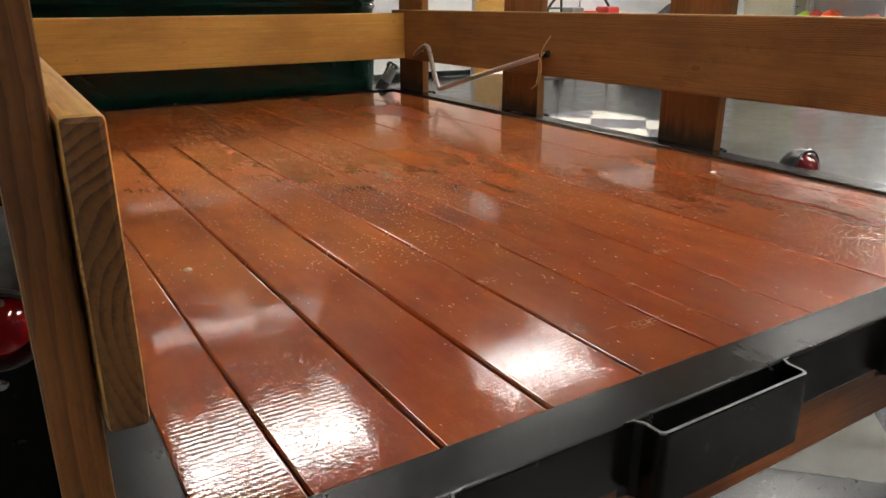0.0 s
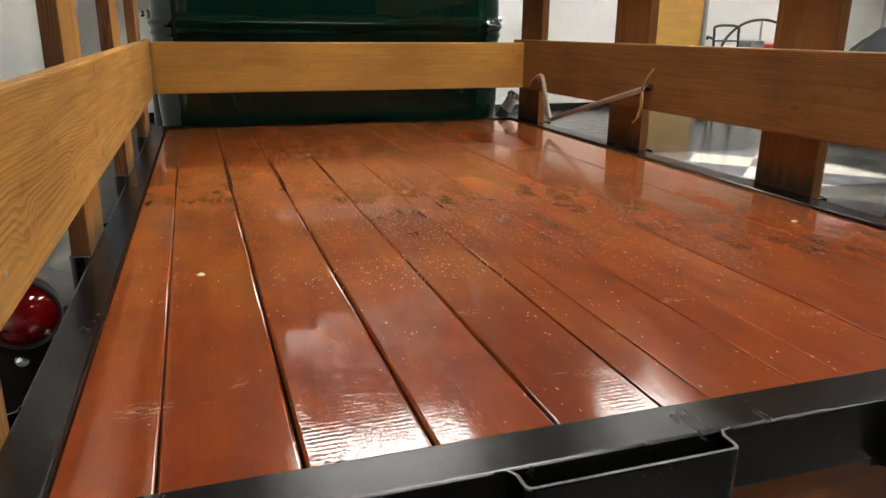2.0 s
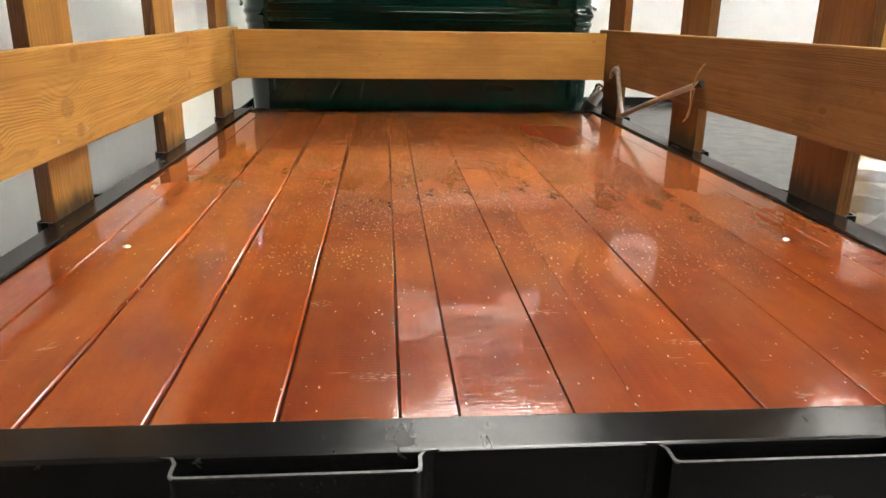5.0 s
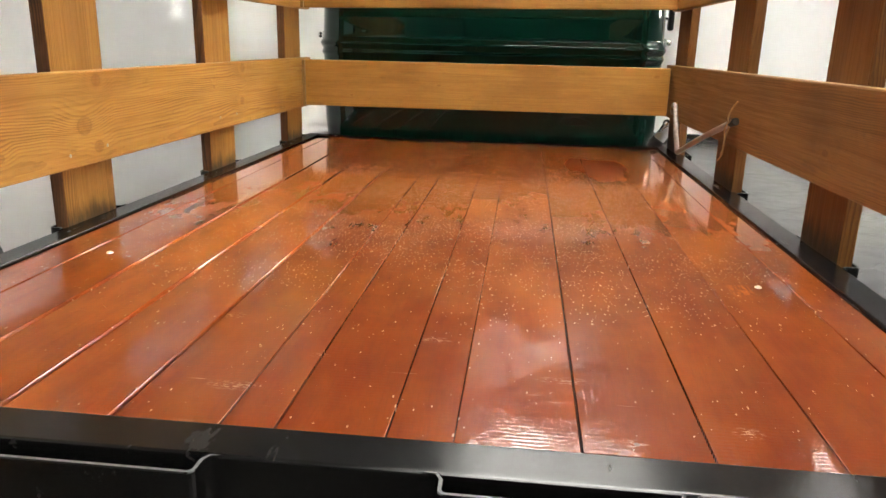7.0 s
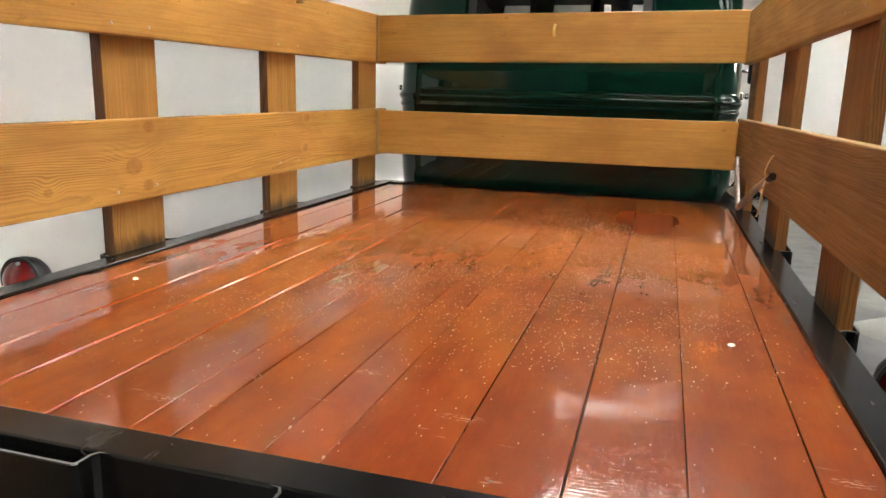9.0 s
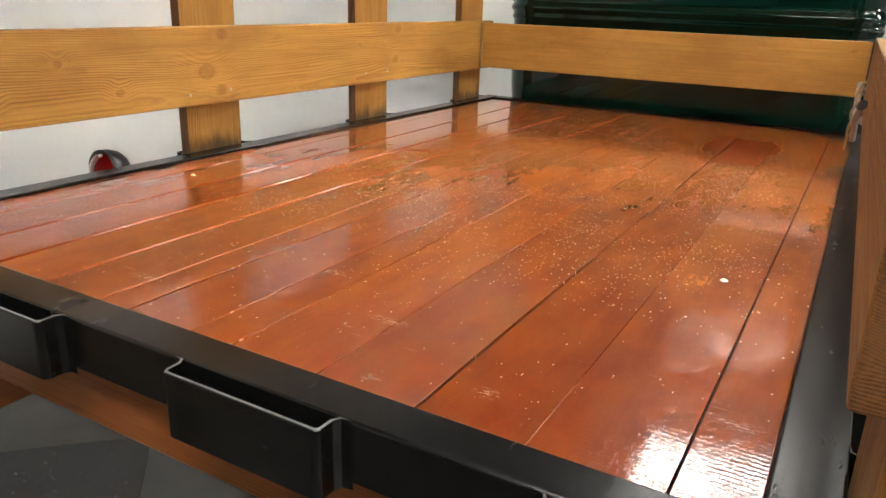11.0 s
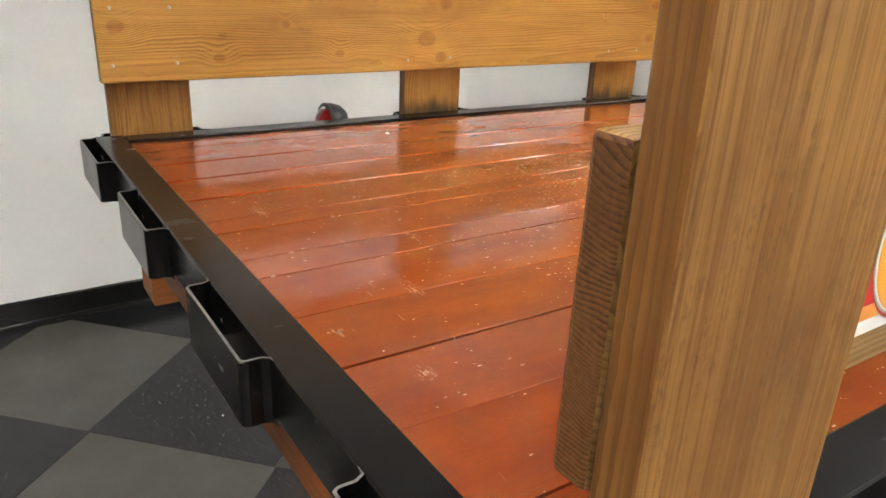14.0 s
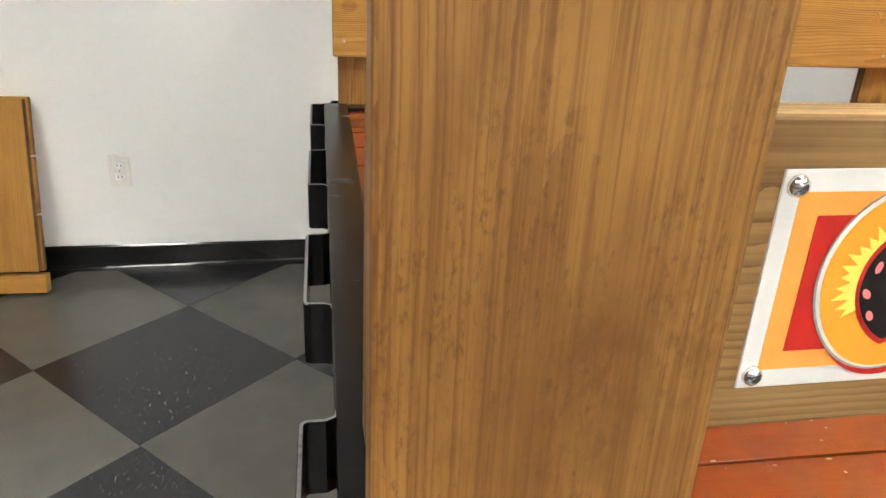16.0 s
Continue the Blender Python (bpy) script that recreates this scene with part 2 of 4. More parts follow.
    for mx, my, rx, ry in ((0.206, 0.228, 0.030, 0.010), (-0.255, 0.369, 0.016, 0.012), (-0.173, 0.157, 0.030, 0.012), (0.042, 0.325, 0.022, 0.010), (-0.097, 0.252, 0.012, 0.008), (0.396, 0.134, 0.016, 0.012), (0.275, 0.092, 0.012, 0.009), (-0.562, 0.249, 0.012, 0.016), (-0.655, 0.215, 0.028, 0.020), (0.640, 0.215, 0.026, 0.010)):
        mv = m.vmath("MULTIPLY", m.vmath("SUBTRACT", w, (mx, my, 0.77)), (1 / rx, 1 / ry, 0))
        near = m.map(m.vmath("LENGTH", mv), 0.3, 1.3, 1, 0, True)
        mark = m.math("MAXIMUM", mark, m.math("MULTIPLY", m.math("MULTIPLY", near, tear), 0.5))
    c = m.mix(m.math("MULTIPLY", mark, 0.85), c, (0.58, 0.43, 0.34))
    # dark red runny patch near the cab
    dp = m.vmath("MULTIPLY", m.vmath("SUBTRACT", w, (0.395, 1.83, 0.75)), (1 / 0.135, 1 / 0.27, 0))
    ring = m.math("ADD", m.vmath("LENGTH", dp), m.math("MULTIPLY", m.math("SUBTRACT", m.noise(m.stretch(w, (8, 4, 1)), 1.0, 2, 0.5), 0.5), 1.1))
    stain = m.map(ring, 0.15, 1.30, 0.72, 0, True)
    c = m.mix(stain, c, (0.090, 0.006, 0.0015))
    # raw orange wood showing beside a bolt
    rv = m.vmath("MULTIPLY", m.vmath("SUBTRACT", w, (0.517, 0.615, 0.77)), (1 / 0.022, 1 / 0.045, 0))
    raw = m.math("MULTIPLY", m.map(m.vmath("LENGTH", rv), 0.3, 1.2, 1, 0, True), m.map(m.noise(m.stretch(w, (170, 40, 1)), 1.0, 4, 0.65), 0.50, 0.62))
    c = m.mix(m.math("MULTIPLY", raw, 0.5), c, (0.55, 0.19, 0.02))
    # relief in millimetres: planer ripple in places, brushed unevenness, dust nibs set in the varnish
    wv = m.n("TexWave")
    wv.wave_type, wv.bands_direction, wv.wave_profile = "BANDS", "X", "SIN"
    m.put(wv.inputs["Vector"], p)
    wv.inputs["Scale"].default_value, wv.inputs["Distortion"].default_value = 44.0, 2.0
    wv.inputs["Detail"].default_value, wv.inputs["Detail Scale"].default_value = 2.0, 1.4
    rip = m.math("MULTIPLY", wv.outputs[1], m.map(m.noise(m.stretch(p, (4.5, 9, 1)), 1.0, 2), 0.42, 0.62, 0.012, 0.065, True))
    rip = m.math("MULTIPLY", rip, m.map(sep.outputs[1], 0.50, 0.85, 1.0, 0.12, True))
    coarse = m.map(sep.outputs[1], 0.06, 0.45, 1.0, 0.22, True)
    chop = m.math("MULTIPLY", m.noise(m.stretch(p, (240, 150, 1)), 1.0, 2.0, 0.55), m.math("MULTIPLY", coarse, 0.105))
    sway = m.math("MULTIPLY", m.noise(m.stretch(p, (10, 22, 1)), 1.0, 2), 0.02)
    nd = m.voronoi(m.stretch(w, (1, 1, 0)), 210.0, dims="2D")
    nc = m.n("SeparateColor")
    m.put(nc.inputs[0], m.voronoi(m.stretch(w, (1, 1, 0)), 210.0, "Color", dims="2D"))
    nib = m.math("MULTIPLY", m.map(nd, 0.0, 0.34, 0.095, 0.0, True), m.math("LESS_THAN", nc.outputs[0], m.math("MULTIPLY", coarse, 0.40)))
    h = m.math("ADD", m.math("ADD", rip, chop), m.math("ADD", sway, nib))
    h = m.math("ADD", h, m.math("MULTIPLY", fibre, 0.006))
    nb = m.bump(h, 1.0, 0.001)
    rough = m.math("ADD", m.map(m.noise(w, 17, 4, 0.65), 0.35, 0.7, 0.03, 0.065), m.math("MULTIPLY", mark, 0.10))
    rough = m.math("ADD", rough, m.map(sep.outputs[1], 0.5, 1.7, 0.0, 0.03, True))
    rough = m.math("ADD", rough, m.math("MULTIPLY", m.math("MULTIPLY", band, side), 0.055))
    face = m.n("SeparateXYZ")
    m.put(face.inputs[0], m.n("NewGeometry").outputs["True Normal"])
    worn = m.map(face.outputs[2], 0.90, 0.995, 0.05, 0.0)
    rough = m.math("ADD", rough, worn)
    return m.set(Base_Color=c, Roughness=0.42, Coat_Weight=m.math("MULTIPLY_ADD", stain, -0.6, 1.0), Coat_IOR=1.60, Coat_Roughness=rough, Normal=nb, Coat_Normal=nb, Specular_IOR_Level=0.06)


def tile_mat(name, base, fleck, amount):
    m = Nodes(name)
    w, r = m.pos(), m.rand()
    f = m.map(m.noise(m.stretch(w, (1, 1.7, 0)), 62, 5, 0.66), 0.60, 0.66, 0, amount)
    g = m.noise(w, 7, 4)
    c = m.mix(f, tuple(base), tuple(fleck))
    k = m.n("CombineColor")
    tone = m.math("MULTIPLY", m.map(r, 0, 1, 0.9, 1.1), m.map(g, 0.3, 0.7, 0.9, 1.1))
    for s in k.inputs:
        m.put(s, tone)
    c = m.mix(1.0, c, k.outputs[0], "MULTIPLY")
    n = m.bump(m.noise(w, 12, 3), 0.05, 0.003)
    return m.set(Base_Color=c, Roughness=m.map(g, 0.3, 0.7, 0.16, 0.26), Specular_IOR_Level=0.55, Normal=n)


def wall_paint(name, color):
    m = Nodes(name)
    w = m.pos()
    g, f = m.noise(w, 1.1, 4), m.noise(w, 140, 3)
    c = m.mix(m.map(g, 0.35, 0.7), color, tuple(x * 0.94 for x in color))
    s = m.math("MULTIPLY", m.map(m.noise(w, 5, 5, 0.7), 0.66, 0.74, 0, 0.12), 1.0)
    c = m.mix(s, c, (0.35, 0.34, 0.32))
    return m.set(Base_Color=c, Roughness=0.6, Normal=m.bump(f, 0.12, 0.002))


def black_steel():
    m = Nodes("black_steel")
    w = m.pos()
    g = m.noise(w, 6, 3, 0.55)
    f = m.noise(w, 240, 3, 0.6)
    c = m.mix(m.map(g, 0.1, 0.9, 0, 1, True), (0.0025, 0.0025, 0.0025), (0.0065, 0.0062, 0.006))
    dust = m.math("MULTIPLY", m.map(m.noise(w, 330, 2), 0.70, 0.80, 0, 0.5), m.map(m.noise(w, 9, 3), 0.4, 0.7))
    c = m.mix(dust, c, (0.12, 0.11, 0.10))
    scuff = m.map(m.noise(m.stretch(w, (34, 12, 34)), 1.0, 5, 0.68), 0.60, 0.74, 0, 0.09, True)
    c = m.mix(scuff, c, (0.14, 0.13, 0.12))
    n = m.bump(f, 0.05, 0.0008)
    return m.set(Base_Color=c, Roughness=m.math("ADD", m.map(g, 0.1, 0.9, 0.20, 0.28, True), scuff), Specular_IOR_Level=0.31, Normal=n)


def glass(name, color=(1, 1, 1), rough=0.0):
    m = Nodes(name)
    return m.set(Base_Color=color, Roughness=rough, Transmission_Weight=1.0, IOR=1.45)


def glow(name, color, strength):
    m = Nodes(name)
    return m.set(Base_Color=(0.8, 0.8, 0.8), Emission_Color=color, Emission_Strength=strength, Roughness=0.4)


FIR = wood("fir_oiled", (0.425, 0.215, 0.042), (0.23, 0.094, 0.016), bold=0.34, stain=0.6, specks=0.25)
FIR_STAKE = wood("fir_stake", (0.40, 0.203, 0.043), (0.21, 0.084, 0.016), foot=-0.285, pith=(0.12, -0.02), stain=0.5)
FIR_POST = wood("fir_post", (0.335, 0.166, 0.038), (0.145, 0.056, 0.011), foot=-0.33, pith=(-0.085, 0.14), stain=0.7, bold=0.42, specks=0.75, ring=150, fine=1.9)
# right stakes: fir with the shade on them put into the brown
FIR_STAKE_SHADED = wood("fir_stake_shaded", (0.235, 0.095, 0.021), (0.12, 0.040, 0.009), stain=0.5, foot=-0.272)
LEFT_KNOTS = [(-0.314, 0.074, 0.013), (-0.369, -0.014, 0.021), (-0.325, -0.061, 0.014), (0.466, 0.074, 0.013), (0.452, -0.024, 0.013), (-0.755, 0.025, 0.008), (-0.618, -0.044, 0.009), (-1.127, 0.024, 0.014), (-0.915, -0.047, 0.01), (0.255, 0.029, 0.006)]
FIR_KNOTTY = wood("fir_knotty", (0.46, 0.240, 0.048), (0.245, 0.101, 0.018), LEFT_KNOTS, auto_knots=False, bold=0.85, stain=0.6, ring=66, pith=(0.02, -0.075))
# pale fir for the corner strips and the right rail's lit outer side
FIR_PALE = wood("fir_pale", (0.36, 0.215, 0.078), (0.150, 0.072, 0.021), stain=0.5, pith=(0.03, 0.10), bold=0.75, ring=75)
FIR_END = wood("fir_end_grain", (0.185, 0.078, 0.022), (0.056, 0.018, 0.005), stain=0.6, pith=(0.15, 0.02), bold=0.9, ring=105, auto_knots=True)
# left rail's ringed ends, with their shade put into the brown
FIR_END_ARC = wood("fir_end_rings", (0.150, 0.066, 0.019), (0.058, 0.021, 0.006), stain=0.5, pith=(-0.02, -0.105), bold=0.95, ring=50, auto_knots=True)
# stakes' narrow sides, sawn, with their shade put into the colour
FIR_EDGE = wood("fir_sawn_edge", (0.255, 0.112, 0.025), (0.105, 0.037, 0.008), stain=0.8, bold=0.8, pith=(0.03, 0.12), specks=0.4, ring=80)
# the same on the left and tail racks, shaded deeper in the colour
FIR_EDGE_SHADED = wood("fir_sawn_edge_shaded", (0.185, 0.072, 0.018), (0.062, 0.020, 0.005), stain=0.9, bold=0.95, pith=(0.03, 0.12), specks=0.6, ring=60)
# right rail's inner face, its shade put into the brown
FIR_SHADED = wood("fir_shaded", (0.258, 0.114, 0.025), (0.112, 0.040, 0.008), stain=0.5, pith=(0.15, 0.0), specks=0.5, bold=0.9)
SILL = wood("sill_stained", (0.31, 0.100, 0.020), (0.17, 0.042, 0.010), gloss=0.4, stain=0.5)
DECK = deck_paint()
STEEL = black_steel()
# worn pocket lips, with the lamp's glint put into a paler colour
STEEL_WORN_GLINT = plain("worn_steel_edge_glint", (0.13, 0.13, 0.128), 0.32, 0.35, vary=0.45, grain=160, bump=0.1)
GREEN = plain("green_enamel", (0.0016, 0.0165, 0.0110), 0.10, coat=1.0, vary=0.05, grain=20, bump=0.004, spec=0.05)
RUBBER = plain("black_rubber", (0.012, 0.012, 0.012), 0.6, grain=80)
CHROME = plain("chrome", (0.75, 0.75, 0.76), 0.12, 1.0, vary=0.05, bump=0.02)
ZINC = plain("zinc_steel", (0.62, 0.62, 0.63), 0.28, 1.0, vary=0.1, grain=300)
NAIL = plain("dull_nail", (0.40, 0.38, 0.35), 0.45, 0.8, vary=0.2, grain=300)
BAR = plain("worn_bar_steel", (0.42, 0.37, 0.34), 0.35, 0.85, vary=0.25, grain=90)
WALL = wall_paint("wall_paint", (0.86, 0.86, 0.845))
WALL_DIM = wall_paint("wall_paint_dim", (0.17, 0.17, 0.168))
CEILING = wall_paint("ceiling_paint", (0.07, 0.07, 0.07))
BASE = plain("black_vinyl_base", (0.010, 0.010, 0.010), 0.11, vary=0.08, grain=30, bump=0.006)
TILE_D = tile_mat("tile_charcoal", (0.010, 0.010, 0.0118), (0.095, 0.095, 0.092), 0.60)
TILE_L = tile_mat("tile_grey", (0.070, 0.067, 0.058), (0.052, 0.050, 0.044), 0.5)
GROUT = plain("floor_adhesive", (0.03, 0.03, 0.03), 0.7)
BLACK = plain("black_plastic", (0.012, 0.012, 0.013), 0.35)
DARKIN = plain("dark_cloth", (0.02, 0.018, 0.016), 0.9)
WHITEPL = plain("white_plastic", (0.84, 0.835, 0.81), 0.35, vary=0.03)
SIGN_WHITE = plain("sign_white", (0.78, 0.78, 0.77), 0.3, vary=0.03, bump=0.03)
SIGN_ORANGE = plain("sign_orange", (0.93, 0.40, 0.075), 0.32, vary=0.03, bump=0.03)
SIGN_RED = plain("sign_red", (0.56, 0.018, 0.012), 0.32, vary=0.03, bump=0.03)
SIGN_AMBER = plain("sign_amber", (0.88, 0.40, 0.030), 0.32, vary=0.03, bump=0.03)
SIGN_YELLOW = plain("sign_yellow", (0.94, 0.82, 0.15), 0.32, vary=0.03, bump=0.03)
SIGN_BLACK = plain("sign_black", (0.012, 0.008, 0.008), 0.32, vary=0.03, bump=0.03)
SIGN_PINK = plain("sign_pink", (0.8, 0.24, 0.24), 0.32, vary=0.03, bump=0.03)
SIGN_GREY = plain("sign_grey", (0.36, 0.36, 0.36), 0.32, vary=0.03, bump=0.03)
LENS = Nodes("red_lens").set(Base_Color=(0.30, 0.002, 0.003), Roughness=0.06, Transmission_Weight=0.35, Coat_Weight=1.0, Coat_Roughness=0.03)
DOOR_YELLOW = wood("door_veneer", (0.62, 0.36, 0.085), (0.47, 0.24, 0.05), gloss=0.35, ring=20, auto_knots=True, stain=0.2)
CREAM = plain("cream_paint", (0.62, 0.57, 0.42), 0.45, vary=0.05, grain=20)
TWINE = plain("twine", (0.42, 0.27, 0.12), 0.9, grain=400)
RED_PAINT = plain("red_paint", (0.50, 0.03, 0.02), 0.35, vary=0.1)
ORANGE_PL = plain("orange_plastic", (0.75, 0.10, 0.02), 0.4, vary=0.1)
LIME = plain("lime_plastic", (0.42, 0.75, 0.05), 0.45, vary=0.1)
GREYCLOTH = plain("charcoal_cover", (0.035, 0.037, 0.042), 0.8, vary=0.2, grain=30)
ALU = plain("aluminium", (0.6, 0.6, 0.6), 0.35, 0.9, vary=0.1)
YELLOW = plain("yellow_paint", (0.75, 0.52, 0.03), 0.4)
LOUVRE = plain("dark_louvre", (0.07, 0.07, 0.07), 0.5, vary=0.05)
GLASS = glass("clear_glass")
DIFFUSER = glow("lamp_diffuser", (1.0, 0.965, 0.90, 1), LAMP)


# ---- helpers for meshes ----
def finish(name, bm, mat, parent=None, label="", m=None, smooth=False):
    me = bpy.data.meshes.new(name)
    bm.normal_update()
    bm.to_mesh(me)
    bm.free()
    if mat:
        me.materials.append(mat)
    for f in me.polygons:
        f.use_smooth = smooth
    ob = new(name, me)
    if m is not None:
        ob.matrix_basis = m
    if parent:
        ob.parent = parent
    if label:
        ob["label"] = label
    return ob


def part(name, bm, mat, parent, label="", m=None, smooth=False):
    """One mesh object under a thing or a part."""
    return finish(name, bm, mat, parent, label, m, smooth)


def thing(name, label, category, group="", kind="", m=None):
    ob = new(name)
    if m is not None:
        ob.matrix_basis = m
    return tagged(ob, label, category, group, kind)


def box(lo, hi, bev=0.0, seg=2, bm=None):
    b = bm or bmesh.new()
    lo, hi = Vector(lo), Vector(hi)
    r = bmesh.ops.create_cube(b, size=1.0, matrix=Matrix.Translation((lo + hi) / 2) @ Matrix.Diagonal((*(hi - lo), 1)))
    if bev:
        es = list({e for v in r["verts"] for e in v.link_edges})
        bmesh.ops.bevel(b, geom=es, offset=bev, segments=seg, affect="EDGES", profile=0.5)
    return b


def cyl(r, a, c, seg=20, r2=None, bm=None, bev=0.0):
    """A cylinder or cone from point a to point c."""
    b = bm or bmesh.new()
    a, c = Vector(a), Vector(c)
    rot = (c - a).to_track_quat("Z", "Y").to_matrix().to_4x4()
    g = bmesh.ops.create_cone(b, cap_ends=True, segments=seg, radius1=r, radius2=r if r2 is None else r2, depth=(c - a).length,
                              matrix=Matrix.Translation((a + c) / 2) @ rot)
    if bev:
        es = [e for v in g["verts"] for e in v.link_edges if len(e.link_faces) == 2 and e.calc_face_angle(0) > 1.0]
        bmesh.ops.bevel(b, geom=list(set(es)), offset=bev, segments=2, affect="EDGES", profile=0.5)
    return b


def tube(points, r, seg=10, bm=None, steps=6):
    """A round bar along a smooth line through the points."""
    b = bm or bmesh.new()
    pts = [Vector(p) for p in points]
    line = []
    for i in range(len(pts) - 1):
        p0, p1, p2, p3 = pts[max(i - 1, 0)], pts[i], pts[i + 1], pts[min(i + 2, len(pts) - 1)]
        for k in range(steps):
            t = k / steps
            line.append(0.5 * (2 * p1 + (p2 - p0) * t + (2 * p0 - 5 * p1 + 4 * p2 - p3) * t * t + (3 * p1 - p0 - 3 * p2 + p3) * t ** 3))
    line.append(pts[-1])
    rings = []
    up = Vector((0.13, 0.21, 0.97))
    for i, p in enumerate(line):
        d = (line[min(i + 1, len(line) - 1)] - line[max(i - 1, 0)]).normalized()
        s = d.cross(up).normalized()
        u = s.cross(d)
        rings.append([b.verts.new(p + r * (math.cos(2 * math.pi * k / seg) * s + math.sin(2 * math.pi * k / seg) * u)) for k in range(seg)])
    for q, w in zip(rings, rings[1:]):
        for k in range(seg):
            b.faces.new((q[k], q[(k + 1) % seg], w[(k + 1) % seg], w[k]))
    b.faces.new(list(reversed(rings[0])))
    b.faces.new(rings[-1])
    return b


def lathe(profile, seg=28, bm=None):
    """A turned body round local z from (radius, height) pairs."""
    b = bm or bmesh.new()
    rings = []
    for r, z in profile:
        if r < 1e-6:
            rings.append([b.verts.new((0, 0, z))])
        else:
            rings.append([b.verts.new((r * math.cos(2 * math.pi * k / seg), r * math.sin(2 * math.pi * k / seg), z)) for k in range(seg)])
    for q, w in zip(rings, rings[1:]):
        for k in range(seg):
            a, c = q[k % len(q)], q[(k + 1) % len(q)]
            d, e = w[(k + 1) % len(w)], w[k % len(w)]
            vs = [v for i, v in enumerate((a, c, d, e)) if v not in (a, c, d, e)[:i]]
            if len(vs) > 2:
                b.faces.new(vs)
    return b


def outline(pts, thick, bm=None, z=0.0):
    """A flat plate from an outline in local x, y."""
    b = bm or bmesh.new()
    lo = [b.verts.new((x, y, z)) for x, y in pts]
    f = b.faces.new(lo)
    g = bmesh.ops.extrude_face_region(b, geom=[f])
    bmesh.ops.translate(b, verts=[v for v in g["geom"] if isinstance(v, bmesh.types.BMVert)], vec=(0, 0, thick))
    bmesh.ops.recalc_face_normals(b, faces=b.faces)
    return b


def board(name, length, width, thick, mat, parent, m, bev=0.003, label=""):
    """A board with its length along local x, centred, eased along the edges and a little out of true."""
    b = box((-length / 2, -width / 2, -thick / 2), (length / 2, width / 2, thick / 2), bev)
    return part(name, b, mat, parent, label, m)


def along(origin, ex, ey, ez):
    """A pose from an origin and three axes."""
    m = Matrix.Identity(4)
    for i, v in enumerate((ex, ey, ez, origin)):
        m.col[i][:3] = v
    return m


X, Y, Z = Vector((1, 0, 0)), Vector((0, 1, 0)), Vector((0, 0, 1))


# ---- the room ----
def wall(name, a, b, z0, z1, thick, mat, label):
    """A wall whose inner face runs from a to b in the plan, thick to its right."""
    a, b = Vector((*a, 0)), Vector((*b, 0))
    d = (b - a).normalized()
    n = Vector((d.y, -d.x, 0))
    bm = bmesh.new()
    bot = [bm.verts.new(p + Z * z0) for p in (a, b, b + n * thick, a + n * thick)]
    f = bm.faces.new(bot)
    g = bmesh.ops.extrude_face_region(bm, geom=[f])
    bmesh.ops.translate(bm, verts=[v for v in g["geom"] if isinstance(v, bmesh.types.BMVert)], vec=(0, 0, z1 - z0))
    bmesh.ops.recalc_face_normals(bm, faces=bm.faces)
    return tagged(finish(name, bm, mat), label, "wall", kind="structure")


def wall_x(y):
    """The left wall runs a little askew to the truck."""
    return -1.557 - 0.027 * y


XR, YF, YB, TH = 10.5, 9.1, -11.0, 0.45
wall("wall_west", (wall_x(YB - 0.5), YB - 0.5), (wall_x(YF + 0.5), YF + 0.5), 0, CEIL, -TH, WALL, "smooth white painted wall beside the truck")
DOOR_L, DOOR_R = 5.70, 6.70
wall("wall_north", (XR, YF), (DOOR_R + 0.05, YF), 0, CEIL, TH, WALL, "white painted end wall past the cab")
wall("wall_north_west", (DOOR_L - 0.05, YF), (wall_x(YF), YF), 0, CEIL, TH, WALL, "white painted end wall past the cab")
wall("wall_north_lintel", (DOOR_R + 0.05, YF), (DOOR_L - 0.05, YF), 2.1, CEIL, TH, WALL, "white painted wall over the door")
# unseen wall, greyed so that steel and cab reflect a dim room
wall("wall_south", (XR, YB), (wall_x(YB), YB), 0, CEIL, -TH, WALL_DIM, "unseen grey wall behind the truck, darkened for dim reflections")
# east wall with a high window that lets the sun on to the floor
WY0, WY1, WZ0, WZ1 = 3.48, 5.18, 2.33, 2.97
for nm, y0, y1, z0, z1 in (("wall_east", YB - 0.45, WY0, 0, CEIL), ("wall_east_far", WY1, YF + 0.45, 0, CEIL), ("wall_east_below", WY0, WY1, 0, WZ0), ("wall_east_above", WY0, WY1, WZ1, CEIL)):
    wall(nm, (XR, y0), (XR, y1), z0, z1, 0.2, WALL, "pale painted wall of the workshop side")
win = thing("window_1", "high narrow window in the workshop wall", "window", kind="structure")
for a, c in (((XR + 0.08, WY0, WZ0), (XR + 0.12, WY0 + 0.04, WZ1)), ((XR + 0.08, WY1 - 0.04, WZ0), (XR + 0.12, WY1, WZ1)),
             ((XR + 0.08, WY0 + 0.04, WZ0), (XR + 0.12, WY1 - 0.04, WZ0 + 0.04)), ((XR + 0.08, WY0 + 0.04, WZ1 - 0.04), (XR + 0.12, WY1 - 0.04, WZ1))):
    part("window_frame", box(a, c), ALU, win)
pane = part("pane", box((XR + 0.097, WY0 + 0.04, WZ0 + 0.04), (XR + 0.103, WY1 - 0.04, WZ1 - 0.04)), GLASS, win)
pane.visible_shadow = False

bm = box((wall_x(YB) - 0.5, YB - 0.45, CEIL), (XR + 0.2, YF + 0.45, CEIL + 0.15))
tagged(finish("ceiling", bm, CEILING), "dark painted open ceiling with fluorescent lights", "ceiling", kind="structure")

